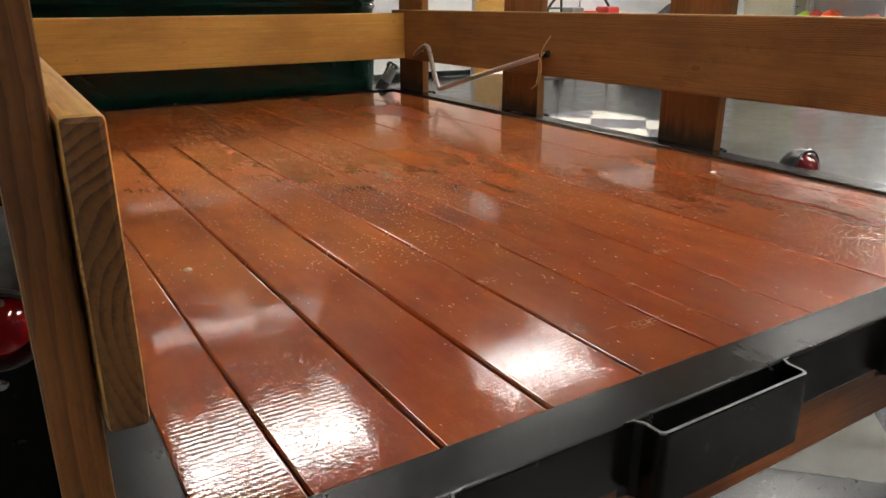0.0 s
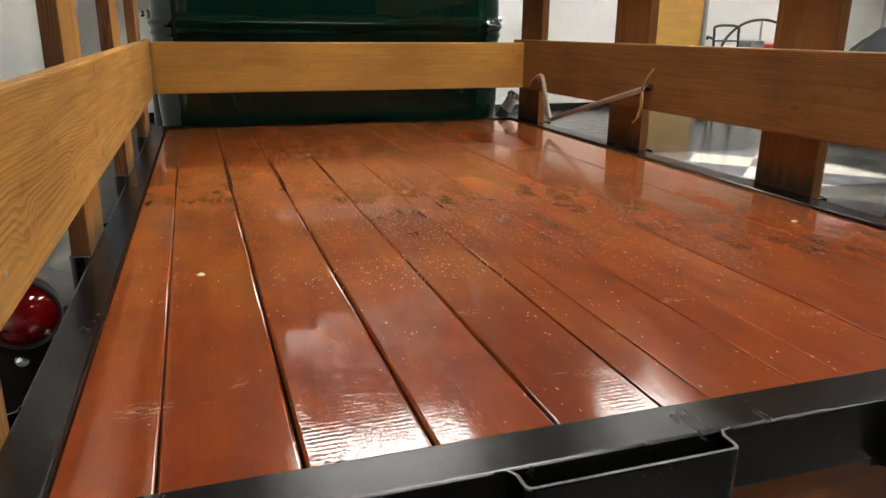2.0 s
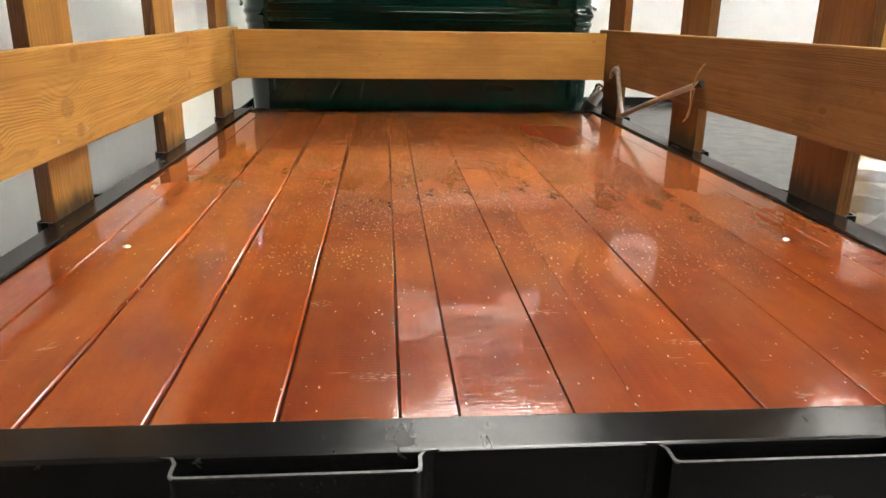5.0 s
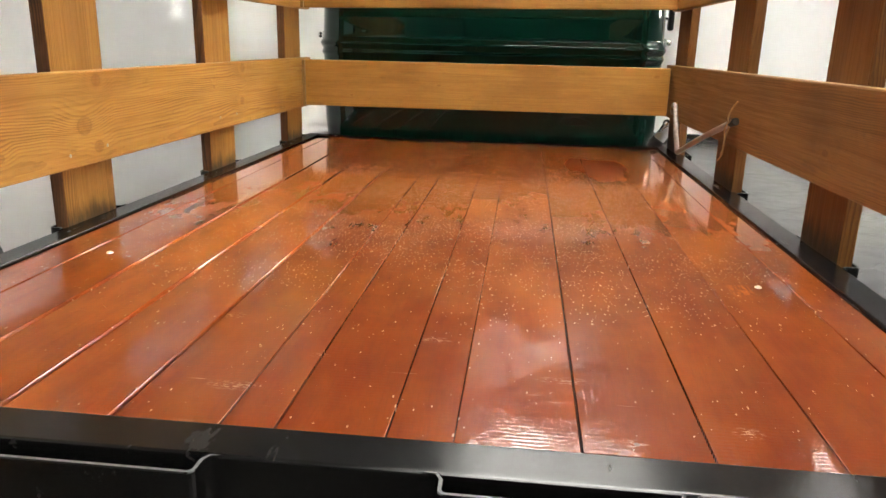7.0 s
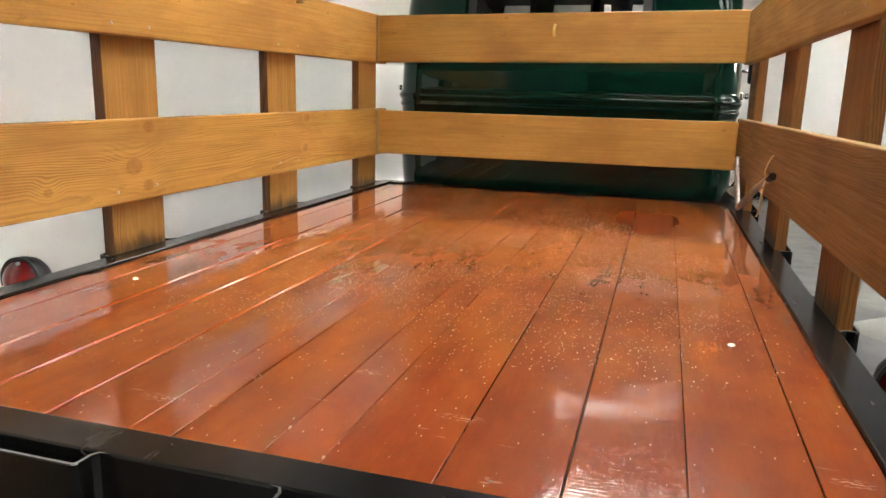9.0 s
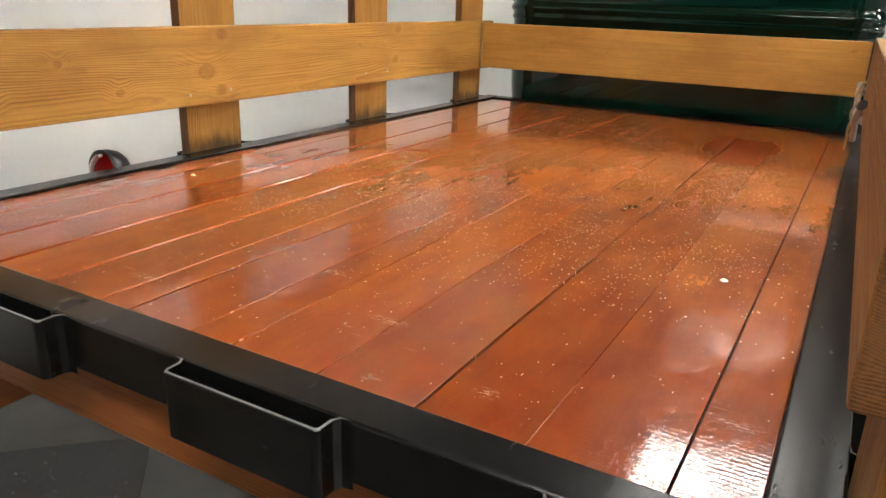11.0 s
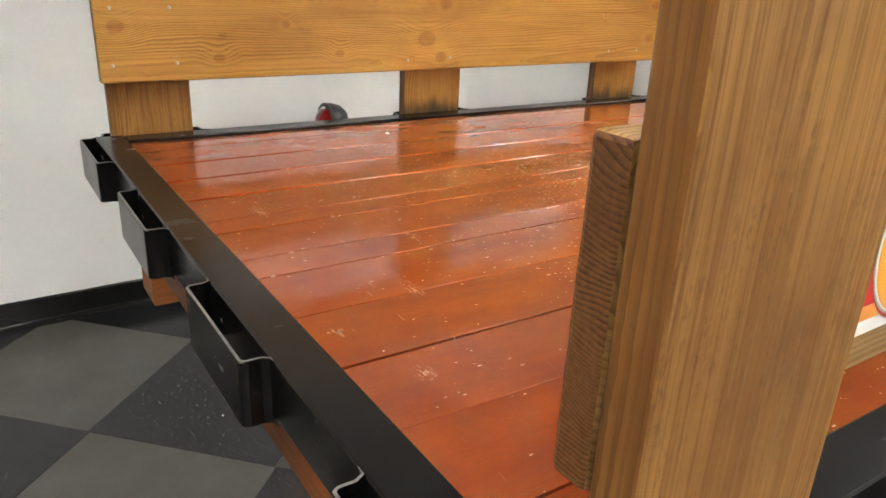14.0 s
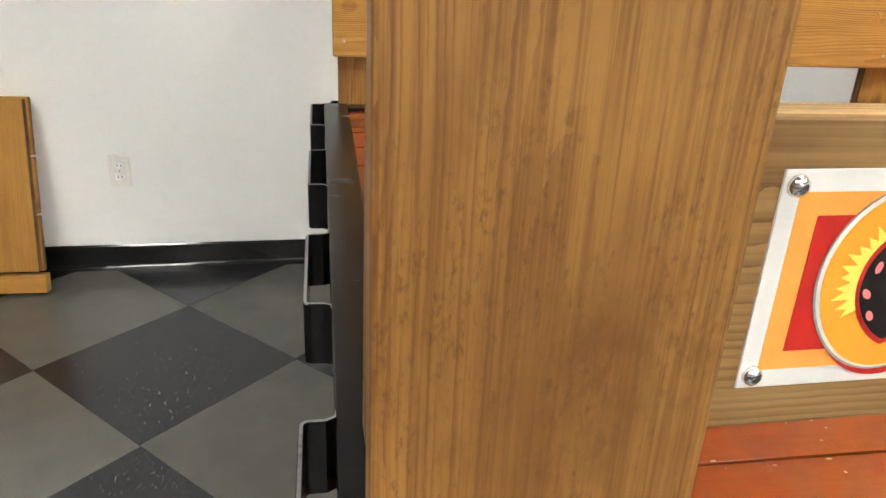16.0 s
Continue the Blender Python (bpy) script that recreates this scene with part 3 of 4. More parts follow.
# black vinyl base along the walls
def skirting(name, a, b, h=0.092):
    a, b = Vector((*a, 0)), Vector((*b, 0))
    d = (b - a).normalized()
    n = Vector((-d.y, d.x, 0))
    bm = bmesh.new()
    prof = [(0.0, 0.0), (0.024, 0.0)] + [(0.024 - 0.0195 * math.sin(radians(9 * k)), 0.0012 + 0.0195 * (1 - math.cos(radians(9 * k)))) for k in range(11)] + [(0.0045, h - 0.006), (0.0, h)]
    r0 = [bm.verts.new(a + n * x + Z * z) for x, z in prof]
    r1 = [bm.verts.new(b + n * x + Z * z) for x, z in prof]
    for i in range(len(prof) - 1):
        bm.faces.new((r0[i], r1[i], r1[i + 1], r0[i + 1]))
    bm.faces.new((r0[-1], r1[-1], r1[0], r0[0]))
    bmesh.ops.recalc_face_normals(bm, faces=bm.faces)
    ob = finish(name, bm, BASE, smooth=True)
    for f in ob.data.polygons:
        f.use_smooth = 0.02 < f.normal.z < 0.998 and f.center.z < 0.03
    return tagged(ob, "black vinyl cove base along the wall", "baseboard", kind="structure")


skirting("baseboard_west", (wall_x(YF), YF), (wall_x(YB), YB))
skirting("baseboard_north", (DOOR_L - 0.06, YF), (wall_x(YF) + 0.01, YF))
skirting("baseboard_north_east", (XR, YF), (DOOR_R + 0.06, YF))

# the veneered door in the end wall
door = thing("door_1", "yellow-brown wood veneer door, shut, lever handle", "door", kind="structure")
part("leaf", box((-0.5, -0.022, -1.03), (0.5, 0.022, 1.03), 0.002), DOOR_YELLOW, door, m=along((DOOR_L + 0.5, YF + 0.06, 1.035), X, Y, Z))
for a, c in (((DOOR_L - 0.05, YF - 0.012, 0), (DOOR_L - 0.002, YF + 0.1, 2.1)), ((DOOR_R + 0.002, YF - 0.012, 0), (DOOR_R + 0.05, YF + 0.1, 2.1)), ((DOOR_L - 0.002, YF - 0.012, 2.068), (DOOR_R + 0.002, YF + 0.1, 2.1))):
    part("door_frame", box(a, c, 0.003), plain("frame_grey", (0.35, 0.35, 0.34), 0.4), door, "grey steel frame")
hd = part("door_handle", cyl(0.027, (DOOR_L + 0.07, YF + 0.04, 1.10), (DOOR_L + 0.07, YF + 0.02, 1.10)), CHROME, door, "chrome lever handle")
part("lever", tube([(DOOR_L + 0.07, YF + 0.03, 1.10), (DOOR_L + 0.07, YF - 0.02, 1.10), (DOOR_L + 0.10, YF - 0.03, 1.10), (DOOR_L + 0.19, YF - 0.03, 1.098)], 0.011), CHROME, hd, smooth=True)

# the pale door in the side wall
door2 = thing("door_2", "cream painted door, shut, with lever handle", "door", kind="structure")
part("leaf", box((XR - 0.02, 6.86, 0.005), (XR - 0.002, 7.98, 2.08), 0.002), CREAM, door2)
for a, c in (((XR - 0.04, 6.79, 0), (XR - 0.002, 6.855, 2.15)), ((XR - 0.04, 7.985, 0), (XR - 0.002, 8.05, 2.15)), ((XR - 0.04, 6.855, 2.085), (XR - 0.002, 7.985, 2.15))):
    part("door_frame", box(a, c, 0.003), WHITEPL, door2)
part("door_handle", tube([(XR - 0.02, 6.95, 0.99), (XR - 0.07, 6.95, 0.99), (XR - 0.075, 6.98, 0.99), (XR - 0.075, 7.07, 0.988)], 0.012), ZINC, door2, smooth=True)

# ceiling lights
def ceiling_light():
    ob = thing("ceiling_light", "dark framed fluorescent ceiling light with louvre", "ceiling light", "ceiling lights")
    for a, c in (((-0.62, -0.32, -0.067), (0.62, -0.29, 0)), ((-0.62, 0.29, -0.067), (0.62, 0.32, 0)), ((-0.62, -0.29, -0.067), (-0.59, 0.29, 0)), ((0.59, -0.29, -0.067), (0.62, 0.29, 0))):
        part("frame", box(a, c, 0.002), LOUVRE, ob)
    part("diffuser", box((-0.588, -0.288, -0.010), (0.588, 0.288, -0.002)), DIFFUSER, ob)
    for i in range(3):
        y = -0.145 + 0.145 * i
        part("louvre", box((-0.588, y - 0.002, -0.066), (0.588, y + 0.002, -0.011)), LOUVRE, ob)
    for i in range(7):
        x = -0.4425 + 0.1475 * i
        for j in range(4):
            y = -0.2165 + 0.1445 * j
            part("cross_louvre", box((x - 0.002, y - 0.0695, -0.066), (x + 0.002, y + 0.0695, -0.011)), LOUVRE, ob)
    return ob


# first two placed by their deck reflections, the others added to brighten walls and racks
SPOTS = [(0.45, 3.64), (2.70, 3.62)] + [(x, y) for y in (1.2, -1.3) for x in (0.50, 2.85, 5.3, 7.8)] + [(2.85, -3.8), (5.3, -3.8)] + [(x, 7.7) for x in (2.85, 5.3, 7.8)] + [(9.6, 5.8), (4.1, 2.35), (4.1, 0.0), (6.55, 0.0)]
lamp = ceiling_light()
lamp.matrix_basis = pose(*SPOTS[0], CEIL - 0.001)
for x, y in SPOTS[1:]:
    copy_thing(lamp, pose(x, y, CEIL - 0.001))

# wall outlet
out = thing("wall_outlet", "white plastic double outlet on the white wall", "outlet", m=along((wall_x(-0.7) + 0.0005, -0.705, 0.372), Y * -1 + X * 0.027, Z, X))
part("cover_plate", box((-0.035, -0.057, 0), (0.035, 0.057, 0.007), 0.003, 3), plain("plate_cream", (0.80, 0.785, 0.73), 0.3, vary=0.02), out)
for y in (-0.02, 0.02):
    sock = part("socket", box((-0.017, y - 0.0145, 0.0045), (0.017, y + 0.0145, 0.0092), 0.002), plain("ivory", (0.82, 0.81, 0.78), 0.35), out)
    for x in (-0.006, 0.006):
        part("slot", box((x - 0.0011, y - 0.004, 0.008), (x + 0.0011, y + 0.004, 0.0094)), BLACK, sock)
part("screw", cyl(0.003, (0, 0, 0.005), (0, 0, 0.0075), 10), ZINC, out)

# ---- the truck ----
truck = thing("truck", "dark green vintage flatbed truck with red-stained plank bed", "truck", m=pose(0, 0, LIFT))
XL0, XL1, XR1, XR0 = -0.776, -0.725, 0.679, 0.741      # outer and inner edges of the bed's side bars, at the rear
SKEW, SKEW_R, LEAN_R = 0.0165, 0.006, 0.0185            # by which the sides and the right rack run inward to the cab
YR0, YR1, YN1, YN0 = 0.0, 0.058, 2.335, 2.39          # the same for the rear and front bars
TOP, LOW = 0.758, 0.686


def angle_bar(name, lo, hi, label=""):
    """A steel bar with a thick top flange and a deep outer web."""
    bm = box(lo, hi, 0.0035, 3)
    return part(name, bm, STEEL, truck, label)


angle_bar("rear_bar", (XL0, YR0, LOW), (XR0, YR1, TOP), "black painted steel rear bar, scuffed")
lb = angle_bar("side_bar", (XL0, YR1 + 0.001, LOW), (XL1, YN0, TOP - 0.001))
for v in lb.data.vertices:
    v.co.x += SKEW * v.co.y
rb = angle_bar("side_bar", (XR1, YR1 + 0.001, LOW), (XR0, YN0, TOP - 0.001))
for v in rb.data.vertices:
    v.co.x -= SKEW_R * v.co.y
angle_bar("front_bar", (XL1 + SKEW * YN0 + 0.001, YN1, LOW), (XR1 - SKEW_R * YN0 - 0.001, YN0, TOP - 0.0015))


def pocket_mesh():
    """A folded steel strap round a stake hole: local x along the bar, -y outward, open at the top."""
    w, d, t, r = 0.108, 0.033, 0.004, 0.009
    path = [(-w - 0.016, 0.0), (-w - 0.004, -0.002), (-w, -0.010)]
    for k in range(5):
        a = math.pi + k * math.pi / 8
        path.append((-w + r + r * math.cos(a), -d + r + r * math.sin(a)))
    path = path + [(-x, y) for x, y in reversed(path)]
    bm = bmesh.new()
    n = len(path)
    inner = []
    for i, (x, y) in enumerate(path):
        p0, p1 = Vector((*path[max(i - 1, 0)], 0)), Vector((*path[min(i + 1, n - 1)], 0))
        d2 = (p1 - p0).normalized()
        q = Vector((x, y, 0)) + Vector((-d2.y, d2.x, 0)) * t
        inner.append((q.x, min(q.y, 0.0)))
    z0, z1 = -0.080, 0.0
    rows = [[bm.verts.new((x, y, z)) for x, y in ln] for ln, z in ((path, z0), (path, z1 - 0.0015), ([(x * 0.995, y * 0.98) for x, y in path], z1), (inner, z1), (inner, z0))]
    for a, b in zip(rows, rows[1:] + rows[:1]):
        for i in range(n - 1):
            bm.faces.new((a[i], a[i + 1], b[i + 1], b[i]))
    bmesh.ops.recalc_face_normals(bm, faces=bm.faces)
    return bm


POCKETS = [(-0.660, 0), (-0.243, 0), (0.193, 0), (0.628, 0)]
pocket_bm = pocket_mesh()
# upward lips take the paler worn steel with the painted glint
for f in pocket_bm.faces:
    f.material_index = 1 if f.normal.z > 0.45 else 0
first = part("stake_pocket", pocket_bm, STEEL, truck, "black steel stake pocket, empty", m=pose(POCKETS[0][0], YR0 + 0.001, TOP), smooth=False)
LEFT_S = [(0.036, 0.212), (0.772, 0.949), (1.455, 1.632), (2.133, 2.308)]
RIGHT_S = [(0.013, 0.192), (0.784, 0.964), (1.468, 1.654), (2.170, 2.352)]
first.data.materials.append(STEEL_WORN_GLINT)
spots = [pose(x, YR0 + 0.001, TOP) for x, _ in POCKETS[1:]]
spots += [pose(XL0 + SKEW * (a + b) / 2 + 0.001, (a + b) / 2, TOP, 0, 0, -90 - math.degrees(SKEW)) for a, b in LEFT_S]
spots += [pose(XR0 - SKEW_R * (a + b) / 2 - 0.001, (a + b) / 2, TOP, 0, 0, 90 + math.degrees(SKEW_R)) for a, b in RIGHT_S]
for m in spots:
    ob = new("stake_pocket", first.data)
    ob.parent, ob.matrix_basis = truck, m

# wood under the bed
board("rear_sill", 1.46, 0.098, 0.045, SILL, truck, along((CX, 0.052, 0.631), X, Z, Y * -1), 0.003, "orange-brown stained wooden cross sill")
for y in (0.62, 1.2, 1.8, 2.33):
    board("cross_sill", 1.38, 0.06, 0.09, SILL, truck, along((CX, y, 0.63), X, Y, Z), 0.003)
for x in (-0.522, 0.498):
    board("long_sill", 2.9, 0.112, 0.104, SILL, truck, along((x, 0.03 + 1.45, 0.528), Y, Z, X), 0.004, "stained wooden chassis sill")
    part("chassis_rail", box((x - 0.03, 0.25, 0.38), (x + 0.03, 4.9, 0.47), 0.004), STEEL, truck)

# planks
EDGES = [XL1, -0.640, -0.517, -0.397, -0.272, -0.153, -0.094, 0.022, 0.091, 0.219, 0.348, 0.471, 0.605, XR1]
# half the gap and the rounding at each joint: open and eased on the wall side, tight further over
JOINTS = [(0.0008, 0.0015), (0.0008, 0.0026), (0.0016, 0.0036), (0.0016, 0.0040), (0.0015, 0.0028), (0.0013, 0.0010), (0.0013, 0.0005), (0.0011, 0.0005), (0.0006, 0.0004), (0.0014, 0.0005), (0.0014, 0.0005), (0.0006, 0.0004), (0.0014, 0.0005), (0.0008, 0.0010)]
RISE = (0.0, 0.0004, 0.0002, 0.0003, -0.0002, 0.0004, 0.0, 0.0003, -0.0003, 0.0006, -0.0004, 0.0005, 0.0)


def plank_mesh(width, left, right):
    """A plank along local x, its long edges rounded over as each joint has it: y runs to the wall side."""
    y0, y1 = -width / 2 + right[0], width / 2 - left[0]
    prof = [(y0, -0.019)]
    for k in range(6):
        a = radians(18 * k)
        prof.append((y0 + right[1] * (1 - math.cos(a)), -right[1] * (1 - math.sin(a))))
    for k in range(6):
        a = radians(90 - 18 * k)
        prof.append((y1 - left[1] * (1 - math.cos(a)), -left[1] * (1 - math.sin(a))))
    prof.append((y1, -0.019))
    bm = bmesh.new()
    rows = [[bm.verts.new((x, y, z)) for y, z in prof] for x in (YR1 + 0.0015, YN1 - 0.0015)]
    n = len(prof)
    for i in range(n):
        bm.faces.new((rows[0][i], rows[1][i], rows[1][(i + 1) % n], rows[0][(i + 1) % n]))
    bm.faces.new(rows[0])
    bm.faces.new(list(reversed(rows[1])))
    bmesh.ops.recalc_face_normals(bm, faces=bm.faces)
    return bm


for i, (a, b) in enumerate(zip(EDGES, EDGES[1:])):
    bm = plank_mesh(b - a, JOINTS[i], JOINTS[i + 1])
    if i == 0:
        for v in bm.verts:
            v.co.y -= SKEW * v.co.x * (0.5 + v.co.y / (b - a))
    if i == len(EDGES) - 2:
        for v in bm.verts:
            v.co.y += SKEW_R * v.co.x * (0.5 - v.co.y / (b - a))
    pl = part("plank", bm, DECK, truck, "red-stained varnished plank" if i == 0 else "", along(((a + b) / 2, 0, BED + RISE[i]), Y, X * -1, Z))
    for f in pl.data.polygons:
        f.use_smooth = 0.05 < abs(f.normal.y) < 0.995
# added sheet under the planks, coloured dark so that the gaps look dark
part("deck_backing", box((XL1 + 0.04, YR1 + 0.004, BED - 0.030), (XR1 - 0.035, YN1 - 0.004, BED - 0.020)), plain("gap_dark", (0.05, 0.015, 0.008), 0.8), truck)
for x, y in ((-0.595, 0.630), (0.551, 0.638)):
    part("carriage_bolt", lathe([(0.0, 0.0032), (0.0026, 0.0028), (0.0048, 0.0016), (0.0062, 0.0), (0.0062, -0.004), (0.0, -0.004)], 20), ZINC, truck, "shiny round bolt head", pose(x, y, BED + 0.001), True)
for x, y in ((-0.476, 0.571), (-0.55, 0.615), (0.054, 0.835), (0.010, 0.848), (0.447, 0.857), (0.275, 0.092)):
    part("screw_head", cyl(0.0034, (x, y, BED - 0.003), (x, y, BED + 0.0009), 12), plain("dull_screw", (0.12, 0.07, 0.05), 0.45, 0.6), truck)


# tail lamps
def tail_lamp(x, side):
    lamp = part("tail_lamp", lathe([(0.0, 0.058), (0.016, 0.057), (0.032, 0.050), (0.044, 0.036), (0.0495, 0.018), (0.051, 0.0), (0.049, -0.002), (0.045, -0.002), (0.0, -0.001)], 32), BLACK, truck,
                "round tail lamp with red lens and black shell", along((x, 0.575, 0.735), X, Z * -1, Y), True)
    ribs = [(0.0, -0.029)]
    for k in range(1, 22):
        q = k / 21
        ribs.append((0.0465 * q, -0.029 * (1 - q * q) - 0.001 - (0.0007 if k % 2 else 0.0)))
    part("lens", lathe(ribs + [(0.0, -0.0008)], 32), LENS, lamp, "ribbed red plastic lens", smooth=True)
    part("rim", lathe([(0.0465, -0.003), (0.0488, -0.006), (0.0513, -0.003), (0.0513, 0.002), (0.0465, 0.001)], 32), BLACK, lamp, "black rim", smooth=True)
    for a in (40, 160, 280):
        part("screw", cyl(0.0035, (0.041 * math.cos(radians(a)), 0.041 * math.sin(radians(a)), -0.014), (0.041 * math.cos(radians(a)), 0.041 * math.sin(radians(a)), -0.008), 10), ZINC, lamp)
    br = part("bracket", box((x - 0.055, 0.588, 0.44), (x + 0.055, 0.594, 0.688), 0.002), STEEL, truck, "black steel lamp bracket")
    part("arm", box((min(x, side), 0.594, 0.655), (max(x, side), 0.600, 0.688), 0.001), STEEL, truck)
    part("bolt", lathe([(0, 0.005), (0.006, 0.004), (0.009, 0.0), (0, -0.002)], 14), ZINC, br, m=along((x - 0.012, 0.588, 0.660), X, Z, Y * -1), smooth=True)


tail_lamp(-0.833, XL0 + 0.01)
tail_lamp(0.797, XR0)

# the cab: stacked sections of a rounded box, with window openings
CAB_Y0, CAB_Y1, CAB_W = 2.475, 4.05, 0.705


def cab_section(z):
    """Half width, rear y, front y and corner radius at height z."""
    bulge = 0.0
    for zc, h, s in ((1.120, 0.017, 0.0105), (1.083, 0.010, 0.006)):
        bulge += s * math.exp(-((z - zc) / h) ** 2)
    lean = 0.0 if z < 1.15 else 0.085 * ((z - 1.15) / 0.8) ** 2 + 0.02 * (z - 1.15)
    u = max(0.0, (z - 1.6) / 0.37)
    roof = 0.56 * (1 - math.sqrt(max(0.0, 1 - u * u)))
    low = 0.03 * max(0.0, (0.85 - z) / 0.35)
    return CAB_W + bulge - lean * 0.9 - roof - low, CAB_Y0 - bulge + lean + roof * 1.2 + low * 0.3, CAB_Y1 + bulge - lean * 2.6 - roof * 1.6, 0.115 - 0.25 * bulge


def build_cab():
    zs = [0.50, 0.60, 0.70, 0.80, 0.90, 1.0, 1.04] + [1.05 + 0.008 * k for k in range(16)] + [1.185, 1.22, 1.27, 1.33, 1.38, 1.42, 1.46, 1.50, 1.54, 1.58, 1.62, 1.66, 1.70, 1.74, 1.78, 1.82, 1.855, 1.885, 1.91, 1.93, 1.945, 1.957, 1.965, 1.9685]
    nx, ny, nc = 28, 12, 8
    bm = bmesh.new()
    rings = []
    for z in zs:
        w, y0, y1, r = cab_section(z)
        w = max(w, r + 0.05)
        pts = []
        for k in range(nx):
            pts.append((-w + r + (2 * w - 2 * r) * k / nx, y0))
        for k in range(nc):
            a = -math.pi / 2 + k * math.pi / 2 / nc
            pts.append((w - r + r * math.cos(a), y0 + r + r * math.sin(a)))
        for k in range(ny):
            pts.append((w, y0 + r + (y1 - y0 - 2 * r) * k / ny))
        for k in range(nc):
            a = k * math.pi / 2 / nc
            pts.append((w - r + r * math.cos(a), y1 - r + r * math.sin(a)))
        for k in range(nx):
            pts.append((w - r - (2 * w - 2 * r) * k / nx, y1))
        for k in range(nc):
            a = math.pi / 2 + k * math.pi / 2 / nc
            pts.append((-w + r + r * math.cos(a), y1 - r + r * math.sin(a)))
        for k in range(ny):
            pts.append((-w, y1 - r - (y1 - y0 - 2 * r) * k / ny))
        for k in range(nc):
            a = math.pi + k * math.pi / 2 / nc
            pts.append((-w + r + r * math.cos(a), y0 + r + r * math.sin(a)))
        crown = 0.085 * max(0.0, (z - 1.6) / 0.37) ** 2
        rings.append([bm.verts.new((CX + x, y, z - crown * (x / w) ** 2 - 0.5 * crown * ((y - y0) / (y1 - y0) * 2 - 1) ** 2)) for x, y in pts])
    n = len(rings[0])
    kill = []
    for i, (a, b) in enumerate(zip(rings, rings[1:])):
        for k in range(n):
            f = bm.faces.new((a[k], a[(k + 1) % n], b[(k + 1) % n], b[k]))
            c = f.calc_center_median()
            rear = k < nx and abs(c.x - CX + 0.022) < 0.335 and 1.35 < zs[i] < 1.65
            front = nx + 2 * nc + ny <= k + nc < 2 * nx + 2 * nc + ny + nc and nx + nc + ny + nc <= k < 2 * nx + nc + ny + nc and 0.025 < abs(c.x - CX) < 0.58 and 1.30 < zs[i] < 1.63
            side = (nx + nc <= k < nx + nc + ny or 2 * nx + 3 * nc + ny <= k < 2 * nx + 3 * nc + 2 * ny) and 2.85 < c.y < 3.65 and 1.30 < zs[i] < 1.66
            if rear or front or side:
                kill.append(f)
    bmesh.ops.delete(bm, geom=kill, context="FACES")
    bm.faces.new(rings[-1])
    bm.faces.new(list(reversed(rings[0])))
    bmesh.ops.recalc_face_normals(bm, faces=bm.faces)
    return bm


cab = part("cab", build_cab(), GREEN, truck, "glossy dark green steel cab with belt mouldings", smooth=True)
so = cab.modifiers.new("skin", "SOLIDIFY")
so.thickness, so.offset, so.material_offset, so.material_offset_rim = 0.02, -1.0, 1, 0
cab.data.materials.append(DARKIN)


def rounded(w, h, r, seg=6):
    pts = []
    for cx, cy, a0 in ((w - r, h - r, 0), (-w + r, h - r, 90), (-w + r, -h + r, 180), (w - r, -h + r, 270)):
        for k in range(seg + 1):
            a = radians(a0 + 90 * k / seg)
            pts.append((cx + r * math.cos(a), cy + r * math.sin(a)))
    return pts


def ring_plate(outer, inner, thick):
    bm = bmesh.new()
    rows = [[bm.verts.new((x, y, z)) for x, y in ln] for ln, z in ((outer, 0), (outer, thick * 0.7), ([(x * 0.985, y * 0.97) for x, y in outer], thick), (inner, thick), (inner, 0))]
    n = len(outer)
    for a, b in zip(rows, rows[1:] + rows[:1]):
        for i in range(n):
            bm.faces.new((a[i], a[(i + 1) % n], b[(i + 1) % n], b[i]))
    bmesh.ops.recalc_face_normals(bm, faces=bm.faces)
    return bm


wm = along((CX - 0.021, CAB_Y0 + 0.022, 1.525), X, (Z + Y * 0.12).normalized(), (Y * -1 + Z * 0.12).normalized())
rw = part("rear_window", ring_plate(rounded(0.366, 0.155, 0.08), rounded(0.332, 0.125, 0.065), 0.02), RUBBER, cab, "black rubber framed rear window", wm)
gp = part("pane", outline(rounded(0.345, 0.135, 0.06), 0.004, z=0.006), GLASS, rw)
gp.visible_shadow = False
part("windscreen_post", box((CX - 0.02, 3.84, 1.29), (CX + 0.02, 3.88, 1.70), 0.005), GREEN, cab)
part("seat_back", box((-0.62, 2.62, 0.62), (0.60, 2.76, 1.30), 0.05, 4), DARKIN, cab)
for sx in (-1, 1):
    hz = part("door_hinge", box((CX + sx * 0.700 - 0.02, 2.60, 1.135), (CX + sx * 0.700 + 0.02, 2.64, 1.165), 0.006), CHROME, cab, "chrome hinge knob")
    part("pin", lathe([(0, 0.014), (0.010, 0.010), (0.012, 0.0), (0.006, -0.004), (0.006, -0.02)], 16), CHROME, hz, m=along((CX + sx * 0.728, 2.62, 1.15), Y, Z, X * sx), smooth=True)
mir = part("door_mirror", box((0.728, 2.72, 1.20), (0.752, 2.76, 1.30), 0.01, 3), BLACK, cab, "black door mirror")
part("mirror_arm", tube([(0.66, 2.78, 1.26), (0.72, 2.75, 1.25), (0.735, 2.74, 1.25)], 0.006), CHROME, mir, smooth=True)

# fuel filler beside the cab
fill = part("fuel_filler", cyl(0.024, (0.690, 2.46, 0.775), (0.726, 2.455, 0.835), 24, bev=0.002), ZINC, truck, "bright metal fuel filler neck", smooth=False)
part("cap_ring", cyl(0.029, (0.722, 2.456, 0.828), (0.730, 2.454, 0.842), 24, bev=0.002), CHROME, fill)
part("cap", cyl(0.023, (0.729, 2.4545, 0.8415), (0.732, 2.454, 0.846), 24), BLACK, fill)
